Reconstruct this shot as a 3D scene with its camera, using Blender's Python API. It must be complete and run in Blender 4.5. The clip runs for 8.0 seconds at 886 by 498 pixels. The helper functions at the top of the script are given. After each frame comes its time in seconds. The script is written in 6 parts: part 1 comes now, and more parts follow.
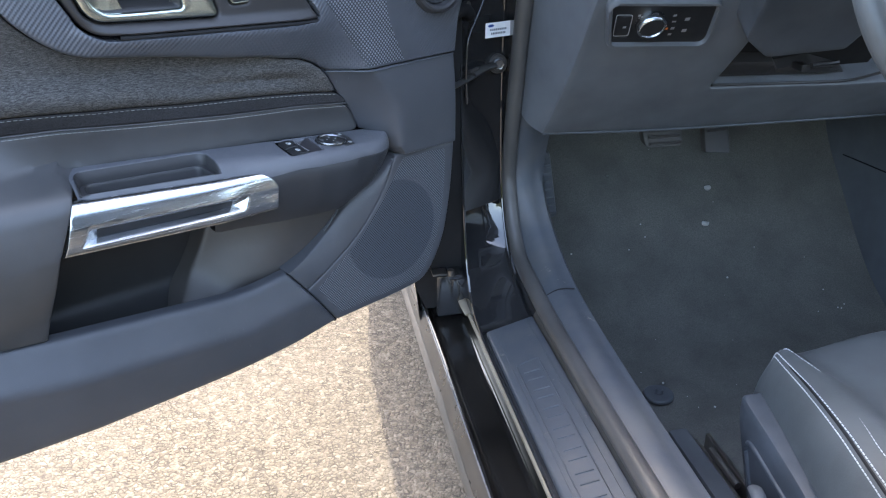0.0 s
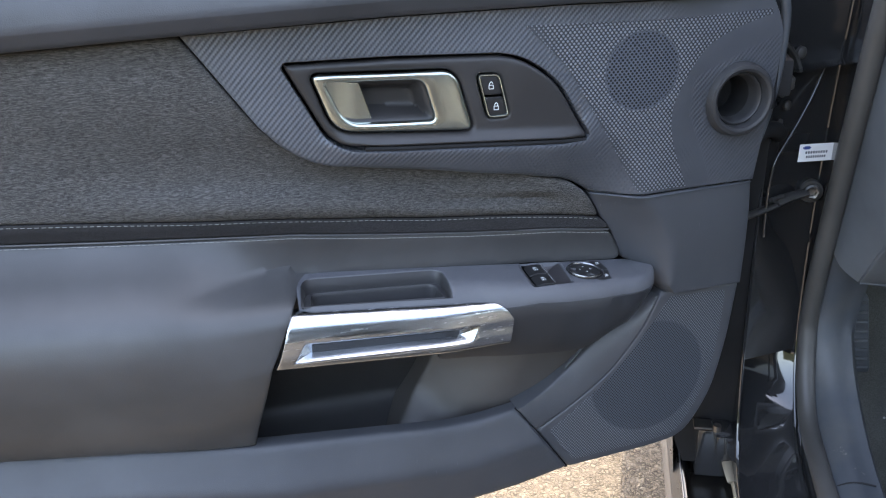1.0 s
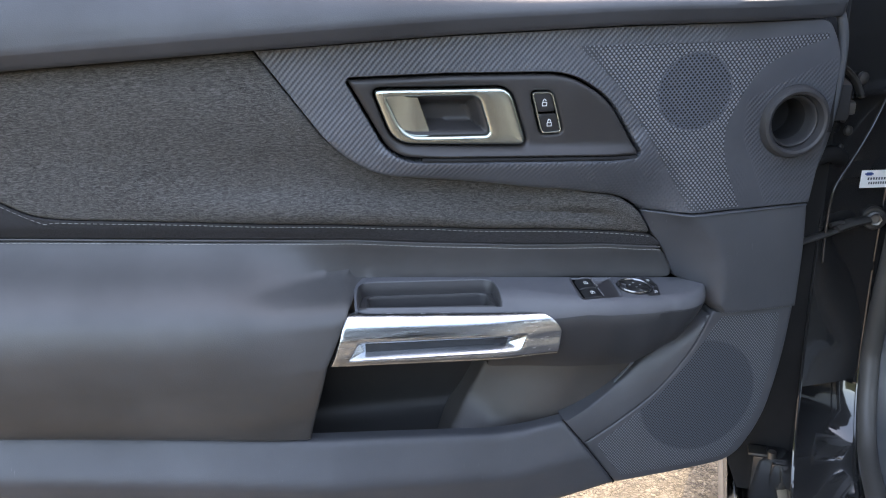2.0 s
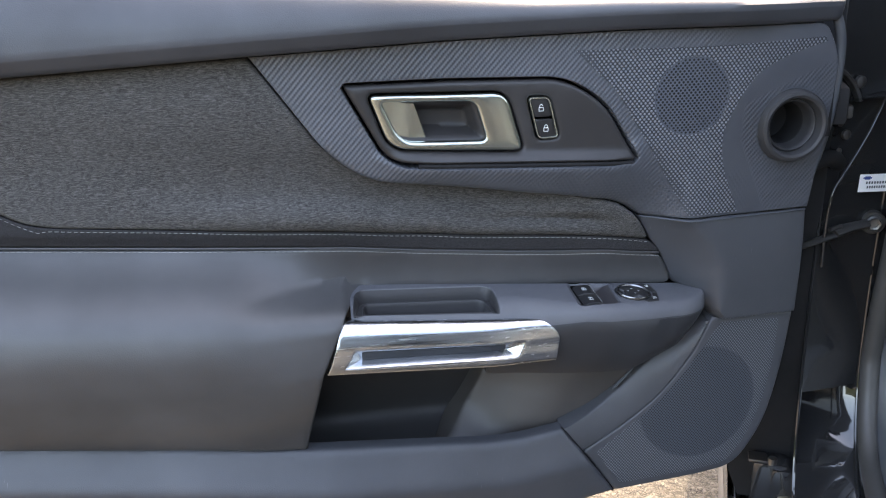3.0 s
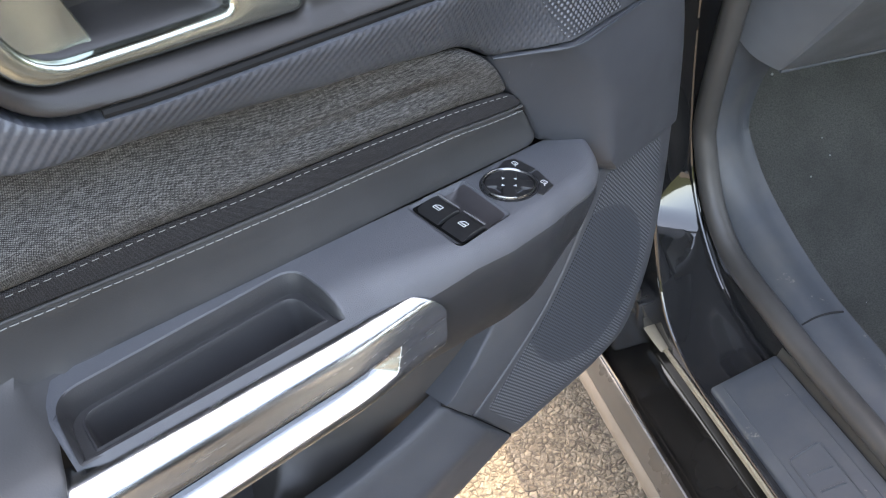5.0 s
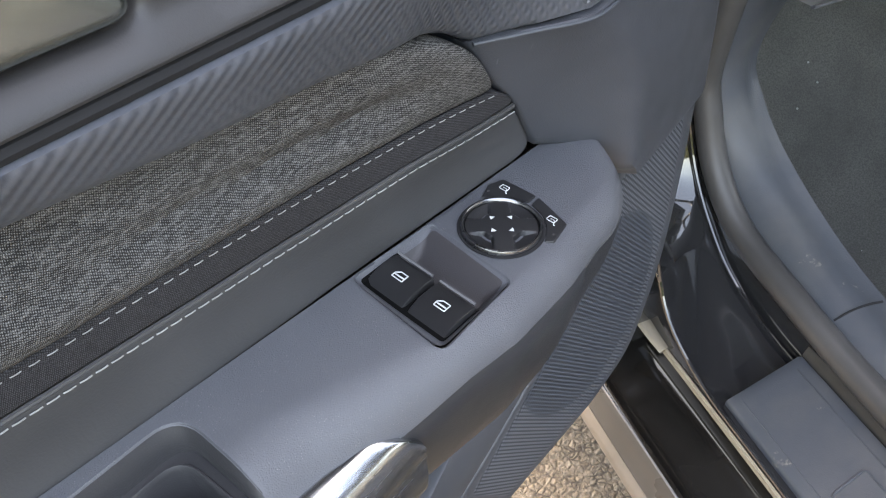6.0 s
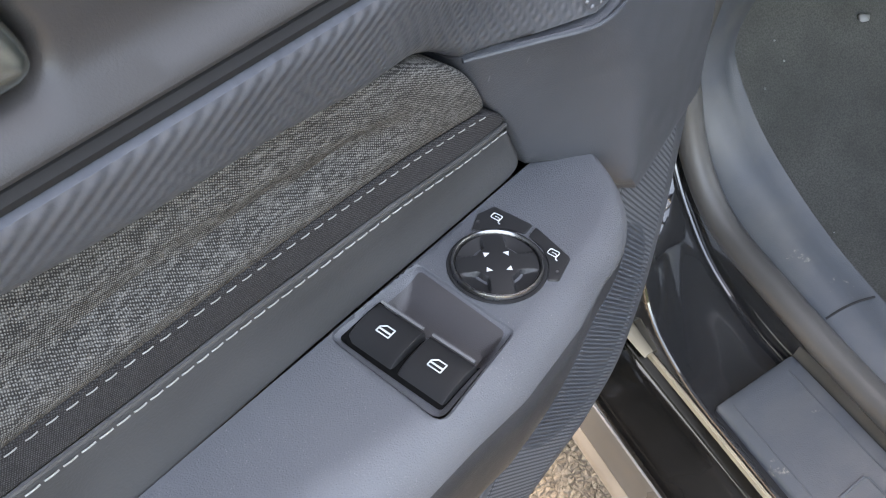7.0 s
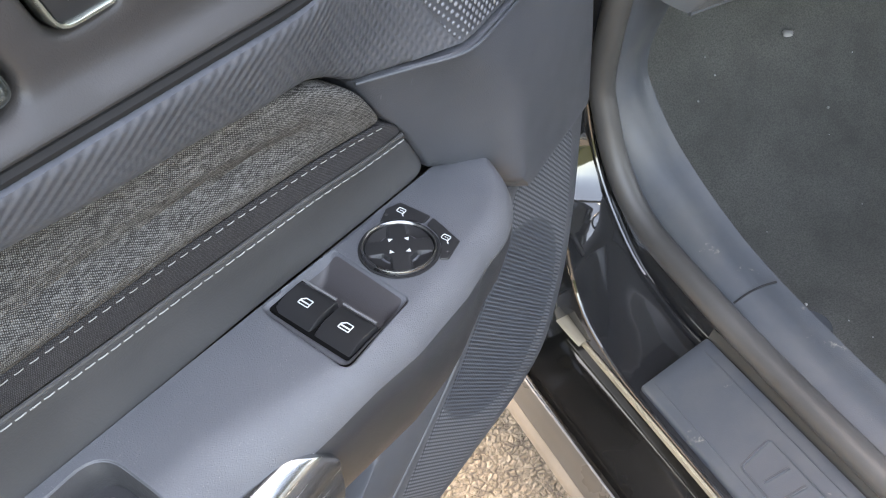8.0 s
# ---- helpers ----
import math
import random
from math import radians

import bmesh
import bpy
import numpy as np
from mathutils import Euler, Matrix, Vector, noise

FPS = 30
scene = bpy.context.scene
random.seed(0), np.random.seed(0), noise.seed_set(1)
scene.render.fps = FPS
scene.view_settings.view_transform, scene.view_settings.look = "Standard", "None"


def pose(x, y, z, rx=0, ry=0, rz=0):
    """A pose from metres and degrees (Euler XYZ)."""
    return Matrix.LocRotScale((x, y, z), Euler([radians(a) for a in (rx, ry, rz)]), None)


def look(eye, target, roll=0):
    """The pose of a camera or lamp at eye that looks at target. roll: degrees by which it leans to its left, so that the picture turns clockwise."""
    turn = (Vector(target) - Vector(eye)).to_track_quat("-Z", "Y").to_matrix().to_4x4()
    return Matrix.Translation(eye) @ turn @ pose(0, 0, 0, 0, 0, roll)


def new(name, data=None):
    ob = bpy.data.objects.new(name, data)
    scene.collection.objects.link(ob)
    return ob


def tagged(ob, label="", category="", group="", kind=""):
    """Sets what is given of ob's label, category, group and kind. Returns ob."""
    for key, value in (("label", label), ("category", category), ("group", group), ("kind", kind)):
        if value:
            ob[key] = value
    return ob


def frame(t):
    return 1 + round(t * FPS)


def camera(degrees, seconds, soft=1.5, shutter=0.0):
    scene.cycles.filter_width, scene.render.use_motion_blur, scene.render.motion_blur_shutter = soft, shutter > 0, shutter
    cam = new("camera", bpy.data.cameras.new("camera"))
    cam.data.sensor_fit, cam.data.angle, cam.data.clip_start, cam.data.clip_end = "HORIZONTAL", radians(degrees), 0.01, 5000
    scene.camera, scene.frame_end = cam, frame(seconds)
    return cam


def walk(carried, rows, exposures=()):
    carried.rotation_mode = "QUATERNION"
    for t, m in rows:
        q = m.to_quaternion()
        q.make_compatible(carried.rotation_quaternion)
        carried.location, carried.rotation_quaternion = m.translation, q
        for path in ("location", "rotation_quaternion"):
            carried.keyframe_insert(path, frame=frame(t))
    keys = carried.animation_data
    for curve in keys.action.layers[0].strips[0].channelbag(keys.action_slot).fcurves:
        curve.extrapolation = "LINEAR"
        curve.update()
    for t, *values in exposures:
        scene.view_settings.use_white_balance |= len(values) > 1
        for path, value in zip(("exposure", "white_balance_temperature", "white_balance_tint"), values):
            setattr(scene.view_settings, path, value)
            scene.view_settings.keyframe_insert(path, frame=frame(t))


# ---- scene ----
cam = camera(56.2, 8.0, 1.1)
PATH = [
    (0, (0.012, -0.015, 1.163), (0.345, 1.75, 0.284), -1.0),
    (0.5, (0.037, 0.109, 1.208), (0.037, 1.938, 0.399), 0.1),
    (1, (0.082, 0.157, 1.197), (-0.29, 1.975, 0.451), -1.6),
    (1.5, (0.111, 0.129, 1.185), (-0.414, 1.915, 0.455), -1.6),
    (2, (0.122, 0.12, 1.187), (-0.44, 1.918, 0.516), -1.6),
    (2.2, (0.123, 0.122, 1.187), (-0.438, 1.922, 0.52), -1.7),
    (3.3, (0.116, 0.132, 1.183), (-0.436, 1.941, 0.532), -2.1),
    (3.5, (0.107, 0.145, 1.186), (-0.437, 1.954, 0.528), -2.7),
    (4, (0.011, 0.257, 1.195), (-0.316, 2.091, 0.467), -3.5),
    (4.5, (-0.102, 0.421, 1.193), (0.098, 2.176, 0.255), -7.0),
    (4.7, (-0.098, 0.492, 1.174), (0.184, 2.156, 0.1), -7.1),
    (5.8, (-0.053, 0.775, 1.099), (0.29, 2.153, -0.31), -8.0),
    (6, (-0.048, 0.802, 1.086), (0.36, 2.151, -0.333), -7.1),
    (6.5, (-0.041, 0.845, 1.075), (0.438, 2.138, -0.374), -5.8),
    (7, (-0.041, 0.861, 1.07), (0.45, 2.13, -0.396), -6.3),
    (7.5, (-0.038, 0.853, 1.082), (0.465, 2.118, -0.383), -7.3),
    (8, (-0.032, 0.779, 1.112), (0.504, 2.073, -0.316), -7.4),
]
walk(cam, [(t, look(eye, target, roll)) for t, eye, target, roll in PATH],
     [(0.0, 3.69, 7100, 11), (0.5, 3.85, 7350, 12), (1.0, 3.63, 7900, 13), (3.5, 3.58, 8200, 14), (4.2, 3.85, 8350, 14), (4.7, 4.02, 8750, 14), (6.0, 4.13, 9700, 14), (6.6, 4.30, 9700, 14), (8.0, 4.52, 9850, 14)])

# ---- light ----
SUN_AZIMUTH, SUN_ELEVATION = 2.0, 52.0  # degrees to the right of the car's nose, and up
world = bpy.data.worlds.new("world")
scene.world = world
world.use_nodes = True
wt = world.node_tree
sky = wt.nodes.new("ShaderNodeTexSky")
sky.sky_type = "NISHITA"
sky.sun_disc = False
sky.dust_density, sky.ozone_density = 3.0, 0.6
sky.sun_elevation = radians(SUN_ELEVATION)
sky.sun_rotation = radians(SUN_AZIMUTH)
wt.links.new(sky.outputs[0], wt.nodes["Background"].inputs[0])
wt.nodes["Background"].inputs[1].default_value = 0.15
sun_data = bpy.data.lights.new("sun", "SUN")
sun_data.energy, sun_data.angle, sun_data.color = 1.02, radians(0.55), (1.0, 0.94, 0.84)
sun = new("sun", sun_data)
sun_way = Vector((math.sin(radians(SUN_AZIMUTH)) * math.cos(radians(SUN_ELEVATION)),
                  math.cos(radians(SUN_AZIMUTH)) * math.cos(radians(SUN_ELEVATION)), math.sin(radians(SUN_ELEVATION))))
sun.matrix_world = look(sun_way * 20, (0, 0, 0))


# ---- materials ----
class Mat:
    """A node material: principled shader, object coordinates, and small builders."""

    def __init__(self, name, color, rough, metal=0.0, spec=0.5):
        self.m = bpy.data.materials.new(name)
        self.m.use_nodes = True
        self.t = self.m.node_tree
        self.b = self.t.nodes["Principled BSDF"]
        self.b.inputs["Base Color"].default_value = (*color, 1)
        self.b.inputs["Roughness"].default_value = rough
        self.b.inputs["Metallic"].default_value = metal
        self.b.inputs["Specular IOR Level"].default_value = spec
        self.color, self.rough = color, rough
        self.co = self.t.nodes.new("ShaderNodeTexCoord").outputs["Object"]
        self.last_normal = None

    def node(self, kind, **values):
        n = self.t.nodes.new(kind)
        for k, v in values.items():
            n.inputs[k].default_value = v
        return n

    def link(self, a, b):
        self.t.links.new(a, b)

    def math(self, op, a, b=None, c=None):
        n = self.t.nodes.new("ShaderNodeMath")
        n.operation = op
        for i, v in enumerate((a, b, c)):
            if v is None:
                continue
            if isinstance(v, (int, float)):
                n.inputs[i].default_value = v
            else:
                self.link(v, n.inputs[i])
        return n.outputs[0]

    def mapped(self, scale=(1, 1, 1), turn=(0, 0, 0)):
        n = self.t.nodes.new("ShaderNodeMapping")
        n.inputs["Scale"].default_value = scale
        n.inputs["Rotation"].default_value = [radians(a) for a in turn]
        self.link(self.co, n.inputs["Vector"])
        return n.outputs[0]

    def noise(self, scale, detail=3.0, co=None, rough=0.55):
        n = self.node("ShaderNodeTexNoise", Scale=scale, Detail=detail, Roughness=rough)
        self.link(co or self.co, n.inputs["Vector"])
        return n.outputs["Fac"]

    def ramp(self, fac, lo, hi, a, b):
        """fac from lo..hi to the numbers a..b"""
        n = self.t.nodes.new("ShaderNodeMapRange")
        for i, v in enumerate((lo, hi, a, b)):
            n.inputs[i + 1].default_value = v
        self.link(fac, n.inputs[0])
        return n.outputs[0]

    def mix(self, fac, a, b):
        n = self.t.nodes.new("ShaderNodeMix")
        n.data_type = "RGBA"
        self.link(fac, n.inputs[0])
        for i, v in ((6, a), (7, b)):
            if isinstance(v, tuple):
                n.inputs[i].default_value = (*v, 1)
            else:
                self.link(v, n.inputs[i])
        return n.outputs[2]

    def base(self, out):
        self.link(out, self.b.inputs["Base Color"])
        return self

    def roughness(self, out):
        self.link(out, self.b.inputs["Roughness"])
        return self

    def bump(self, height, strength=0.3, distance=0.001):
        n = self.node("ShaderNodeBump", Strength=strength, Distance=distance)
        self.link(height, n.inputs["Height"])
        if self.last_normal:
            self.link(self.last_normal, n.inputs["Normal"])
        self.last_normal = n.outputs[0]
        self.link(self.last_normal, self.b.inputs["Normal"])
        return self


def tone(c, k):
    return tuple(min(1.0, v * k) for v in c)


def plastic(name, color, rough, grain=900, depth=0.25, spread=0.25, spec=0.5):
    """Moulded, grained plastic or vinyl with faint wear."""
    m = Mat(name, color, rough, spec=spec)
    wear = m.noise(7, 4)
    m.base(m.mix(m.ramp(wear, 0.3, 0.7, 0, 1), tone(color, 1 - spread), tone(color, 1 + spread)))
    m.roughness(m.ramp(m.noise(22, 4), 0.3, 0.7, rough - 0.06, rough + 0.07))
    m.bump(m.noise(grain, 2), depth, 0.0006)
    return m


def ribbed(name, color, rough, pitch=68.0, relief=0.50):
    """Trim with fine slanting ribs broken into short beads."""
    m = plastic(name, color, rough, 700, 0.12)
    w = m.node("ShaderNodeTexWave", Scale=pitch, Distortion=0.35)
    w.inputs["Detail Scale"].default_value = 2.0
    m.link(m.mapped((1, 1, 1), (0, 0, 42)), w.inputs["Vector"])
    cross = m.node("ShaderNodeTexWave", Scale=110.0)
    m.link(m.mapped((1, 1, 1), (0, 0, -42)), cross.inputs["Vector"])
    h = m.math("MULTIPLY", w.outputs["Fac"], m.ramp(cross.outputs["Fac"], 0, 1, 0.75, 1.0))
    sep = m.node("ShaderNodeSeparateXYZ")
    m.link(m.co, sep.inputs[0])
    crest = m.math("ADD", sep.outputs[1], m.math("MULTIPLY", sep.outputs[0], 0.05))
    # ribbed again round the duct, inside two slanting borders; the hollow before it is smooth
    low = m.ramp(m.math("ADD", sep.outputs[0], m.math("MULTIPLY", sep.outputs[1], 0.47)), 1.1005, 1.1045, 0.0, 1.0)
    high = m.ramp(m.math("SUBTRACT", sep.outputs[1], m.math("MULTIPLY", sep.outputs[0], 0.385)), 0.772, 0.777, 1.0, 0.0)
    duct = m.math("MINIMUM", m.math("MINIMUM", low, high), m.ramp(sep.outputs[0], 0.640, 0.646, 0.0, 1.0))
    keep = m.math("MAXIMUM", m.math("MULTIPLY", m.ramp(crest, 0.956, 0.978, 0.0, 1.0), m.ramp(sep.outputs[0], 0.60, 0.63, 1.0, 0.0)), duct)
    m.bump(m.math("MULTIPLY", h, keep), relief, 0.0009)
    # small raised beads where the ribs run out towards the speaker
    one = m.node("ShaderNodeTexWave", Scale=72.0)
    m.link(m.mapped((1, 1, 1), (0, 0, 35)), one.inputs["Vector"])
    two = m.node("ShaderNodeTexWave", Scale=72.0)
    m.link(m.mapped((1, 1, 1), (0, 0, -35)), two.inputs["Vector"])
    beads = m.math("MULTIPLY", one.outputs["Fac"], two.outputs["Fac"])
    where = m.math("MULTIPLY", m.ramp(sep.outputs[0], 0.37, 0.46, 0.0, 1.0), m.ramp(crest, 0.962, 0.985, 1.0, 0.0))
    m.bump(m.math("MULTIPLY", beads, m.math("MULTIPLY", where, m.ramp(sep.outputs[0], 0.60, 0.66, 1.0, 0.0))), 0.45, 0.0011)
    return m


def dotted(name, color, dot, rough, centre, radius, pitch=0.0042, tall=1.2, fade=None, behind=1.25, relief=0.8):
    """A speaker cover of hexagonally set dots; the round of the speaker behind shows darker holes."""
    m = Mat(name, color, rough)
    sep = m.node("ShaderNodeSeparateXYZ")
    m.link(m.co, sep.inputs[0])
    x, y = sep.outputs[0], sep.outputs[1]
    best = None
    for ox, oy in ((0, 0), (0.5, 0.5)):
        fx = m.math("SUBTRACT", m.math("FRACT", m.math("ADD", m.math("DIVIDE", x, pitch), ox + 200)), 0.5)
        fy = m.math("SUBTRACT", m.math("FRACT", m.math("ADD", m.math("DIVIDE", y, pitch * tall), oy + 200)), 0.5)
        fy = m.math("MULTIPLY", fy, tall)
        d = m.math("SQRT", m.math("ADD", m.math("MULTIPLY", fx, fx), m.math("MULTIPLY", fy, fy)))
        best = d if best is None else m.math("MINIMUM", best, d)
    plain = color
    if fade:  # the dots shrink into the ribbed trim along one edge
        away = m.math("ADD", m.math("MULTIPLY", m.math("SUBTRACT", x, fade[0]), 0.807), m.math("MULTIPLY", m.math("SUBTRACT", y, fade[1]), 0.59))
        shrink = m.ramp(away, 0.0, 0.034, 0.24, 0.0)
        best = m.math("ADD", best, shrink)
        plain = m.mix(m.ramp(shrink, 0.0, 0.24, 0, 1), color, fade[2])
    hill = m.ramp(best, 0.20, 0.34, 1, 0)
    dx, dy = m.math("SUBTRACT", x, centre[0]), m.math("SUBTRACT", y, centre[1])
    r = m.math("SQRT", m.math("ADD", m.math("MULTIPLY", dx, dx), m.math("MULTIPLY", dy, dy)))
    outside = m.ramp(r, radius - 0.0015, radius + 0.0015, 0, 1)
    face = m.mix(hill, plain, dot)
    hole = m.mix(hill, tone(color, behind), tone(color, 0.12))
    m.base(m.mix(outside, hole, face))
    m.roughness(m.ramp(hill, 0, 1, rough + 0.1, rough - 0.1))
    m.bump(m.math("MULTIPLY", hill, m.ramp(outside, 0, 1, -0.3, 1.0)), relief, 0.001)
    return m


def heather(name, dark, light, streaky=1.0):
    """Grey melange twill: pale threads over dark ones, with short streaks along the cloth."""
    m = Mat(name, dark, 0.95, spec=0.15)
    warp = m.node("ShaderNodeTexWave", Scale=420.0, Distortion=3.0)
    warp.inputs["Detail Scale"].default_value = 1.6
    m.link(m.mapped((1, 1, 1), (0, 0, 28)), warp.inputs["Vector"])
    weft = m.node("ShaderNodeTexWave", Scale=390.0, Distortion=3.0)
    weft.inputs["Detail Scale"].default_value = 1.6
    m.link(m.mapped((1, 1, 1), (0, 0, -62)), weft.inputs["Vector"])
    knot = m.math("MULTIPLY", warp.outputs["Fac"], weft.outputs["Fac"])
    streak = m.noise(620, 3, m.mapped((0.30, 1.7, 1.0)))
    fine = m.noise(1500, 2)
    yarn = m.ramp(m.noise(430, 2, m.mapped((1, 1, 1), (0, 0, 28))), 0.36, 0.64, 0.72, 1.12)
    f = m.math("ADD", m.math("MULTIPLY", m.math("MULTIPLY", knot, yarn), 0.68), m.math("MULTIPLY", m.math("SUBTRACT", streak, 0.5), 0.9 * streaky))
    f = m.math("ADD", f, m.math("MULTIPLY", m.math("SUBTRACT", fine, 0.5), 0.55))
    c = m.mix(m.ramp(f, 0.02, 0.52, 0, 1), dark, light)
    m.base(m.mix(m.ramp(m.noise(9, 3), 0.3, 0.7, 0, 0.12), c, tone(light, 0.6)))
    m.bump(knot, 0.4, 0.0005)
    m.bump(fine, 0.4, 0.0005)
    return m


def metal(name, color, rough, wear=0.03):
    m = Mat(name, color, rough, 1.0)
    m.roughness(m.ramp(m.noise(40, 4), 0.3, 0.7, rough - wear, rough + wear))
    return m


def paint(name, color, rough=0.08):
    m = Mat(name, color, rough)
    m.b.inputs["Coat Weight"].default_value = 1.0
    m.b.inputs["Coat Roughness"].default_value = 0.04
    m.roughness(m.ramp(m.noise(60, 5), 0.35, 0.75, rough, rough + 0.09))
    m.base(m.mix(m.ramp(m.noise(25, 6), 0.62, 0.88, 0, 0.16), color, (0.04, 0.036, 0.030)))
    return m


def asphalt(name):
    """Pale worn asphalt: uneven chippings of two sizes with dark crevices between some of them."""
    m = Mat(name, (0.3, 0.28, 0.25), 0.9, spec=0.2)
    warp = m.node("ShaderNodeTexNoise", Scale=70.0, Detail=2.0)
    m.link(m.co, warp.inputs["Vector"])
    shift = m.node("ShaderNodeVectorMath")
    shift.operation = "MULTIPLY_ADD"
    m.link(warp.outputs["Color"], shift.inputs[0])
    shift.inputs[1].default_value = (0.009, 0.009, 0.0)
    m.link(m.co, shift.inputs[2])
    stones, edges = [], []
    for size in (96.0, 230.0):
        v = m.node("ShaderNodeTexVoronoi", Scale=size)
        m.link(shift.outputs[0], v.inputs["Vector"])
        edge = m.t.nodes.new("ShaderNodeTexVoronoi")
        edge.feature = "DISTANCE_TO_EDGE"
        edge.inputs["Scale"].default_value = size
        m.link(shift.outputs[0], edge.inputs["Vector"])
        sep = m.node("ShaderNodeSeparateColor")
        m.link(v.outputs["Color"], sep.inputs[0])
        stones.append(sep.outputs[0])
        edges.append(edge.outputs["Distance"])
    pick = m.ramp(m.noise(38, 3), 0.46, 0.54, 0, 1)
    grain = m.mix(stones[0], (0.074, 0.063, 0.050), (0.167, 0.149, 0.119))
    small = m.mix(stones[1], (0.061, 0.053, 0.041), (0.143, 0.128, 0.104))
    crack = m.math("MULTIPLY", m.ramp(edges[0], 0.02, 0.16, 1, 0), m.ramp(m.noise(46, 3), 0.42, 0.60, 0.1, 1.0))
    pit = m.ramp(m.noise(120, 4), 0.60, 0.68, 0, 0.85)
    c = m.mix(m.math("MAXIMUM", crack, pit), m.mix(pick, grain, small), (0.038, 0.033, 0.029))
    m.base(m.mix(m.ramp(m.noise(2.2, 4), 0.35, 0.7, 0, 0.22), c, (0.189, 0.169, 0.146)))
    m.bump(m.math("MINIMUM", edges[0], 0.25), 1.0, 0.008)
    m.bump(m.math("MINIMUM", edges[1], 0.25), 0.6, 0.003)
    m.bump(m.noise(70, 4), 0.5, 0.006)
    m.bump(m.noise(320, 3), 0.5, 0.002)
    return m


def carpet(name, color):
    m = Mat(name, color, 1.0, spec=0.08)
    fine = m.mix(m.ramp(m.noise(420, 3), 0.35, 0.65, 0, 1), tone(color, 0.8), tone(color, 1.2))
    m.base(m.mix(m.ramp(m.noise(11, 5), 0.42, 0.72, 0, 0.55), fine, tone(color, 0.55)))
    m.bump(m.noise(900, 2), 0.5, 0.0015)
    return m


ARM = plastic("armrest_vinyl", (0.090, 0.094, 0.104), 0.52, 1500, 0.6, spec=0.5)
specks = ARM.math("MULTIPLY", ARM.ramp(ARM.noise(1900, 2), 0.64, 0.72, 0, 1), ARM.ramp(ARM.noise(60, 4), 0.40, 0.66, 0.15, 1))
ARM.base(ARM.mix(specks, ARM.mix(ARM.ramp(ARM.noise(9, 4), 0.3, 0.7, 0, 1), (0.078, 0.082, 0.092), (0.100, 0.104, 0.114)), (0.22, 0.20, 0.20)))
# darker than the armrest's top, for its lower face only
ARM_LOW = plastic("armrest_lower_dark", (0.030, 0.031, 0.034), 0.34, 1500, 0.3, spec=0.6)
TRAY = plastic("grained_tray", (0.030, 0.027, 0.029), 0.38, 2600, 0.4, spec=0.7)
PAD = plastic("glossy_pad", (0.015, 0.015, 0.016), 0.40, 1800, 0.04)
# pale colour for thin edges, with their highlights painted in
LIP = plastic("pale_edge", (0.16, 0.16, 0.165), 0.25, 900, 0.1)
BELT = plastic("belt_roll_vinyl", (0.046, 0.048, 0.054), 0.44, 900, 0.3, spec=0.5)
TRIM_SOFT = plastic("soft_pad_vinyl", (0.054, 0.054, 0.055), 0.43, 800, 0.2, spec=0.56)
TRIM_HARD = plastic("hard_grained_plastic", (0.058, 0.061, 0.068), 0.40, 1200, 0.35, spec=0.55)
flecks = TRIM_HARD.math("MULTIPLY", TRIM_HARD.ramp(TRIM_HARD.noise(1100, 2), 0.68, 0.74, 0, 1), TRIM_HARD.ramp(TRIM_HARD.noise(40, 4), 0.50, 0.70, 0.0, 1))
scratches = TRIM_HARD.math("MULTIPLY", TRIM_HARD.ramp(TRIM_HARD.noise(160, 2, TRIM_HARD.mapped((3.2, 0.35, 1), (0, 0, 24))), 0.70, 0.74, 0, 0.6), TRIM_HARD.ramp(TRIM_HARD.noise(14, 3), 0.52, 0.66, 0, 1))
TRIM_HARD.base(TRIM_HARD.mix(TRIM_HARD.math("MAXIMUM", flecks, scratches), TRIM_HARD.mix(TRIM_HARD.ramp(TRIM_HARD.noise(8, 4), 0.3, 0.7, 0, 1), (0.050, 0.053, 0.060), (0.066, 0.069, 0.077)), (0.16, 0.165, 0.17)))
POCKET = plastic("pocket_plastic", (0.036, 0.036, 0.038), 0.45, 1000, 0.3)
# lighter brown carries the light that the ground throws into the map pocket
POCKET_BOUNCE = plastic("bounce_tinted_plastic", (0.050, 0.046, 0.044), 0.44, 1200, 0.2)
# near-black colour stands for the deep shade inside the map pocket
POCKET_SHADE = plastic("pocket_shade_plastic", (0.013, 0.013, 0.014), 0.55, 1200, 0.2)
PLATE = plastic("matt_plate", (0.031, 0.029, 0.029), 0.44, 1500, 0.15, spec=0.42)
RIB = ribbed("ribbed_trim", (0.074, 0.079, 0.090), 0.36)
MESH_UP = dotted("tweeter_mesh", (0.024, 0.027, 0.033), (0.21, 0.22, 0.242), 0.5, (0.577, 1.034), 0.0435, 0.0050, 1.2, behind=3.4, fade=(0.441, 1.060, (0.074, 0.079, 0.090)))
MESH_LOW = dotted("speaker_mesh", (0.028, 0.032, 0.039), (0.140, 0.149, 0.166), 0.5, (0.617, 0.639), 0.079, 0.0038, behind=2.5, relief=0.3)
CLOTH = heather("heather_cloth", (0.019, 0.018, 0.0175), (0.208, 0.201, 0.190))
STRIP = heather("black_strip_cloth", (0.018, 0.017, 0.018), (0.078, 0.077, 0.080), 0.2)
THREAD = plastic("grey_thread", (0.28, 0.28, 0.27), 0.8, 2500, 0.3)
SEAT_THREAD = plastic("seat_thread", (0.50, 0.52, 0.52), 0.8, 2500, 0.3)
CHROME = metal("bright_chrome", (0.50, 0.525, 0.55), 0.1, 0.02)
streaks = CHROME.noise(90, 4, CHROME.mapped((0.12, 5.0, 5.0)))
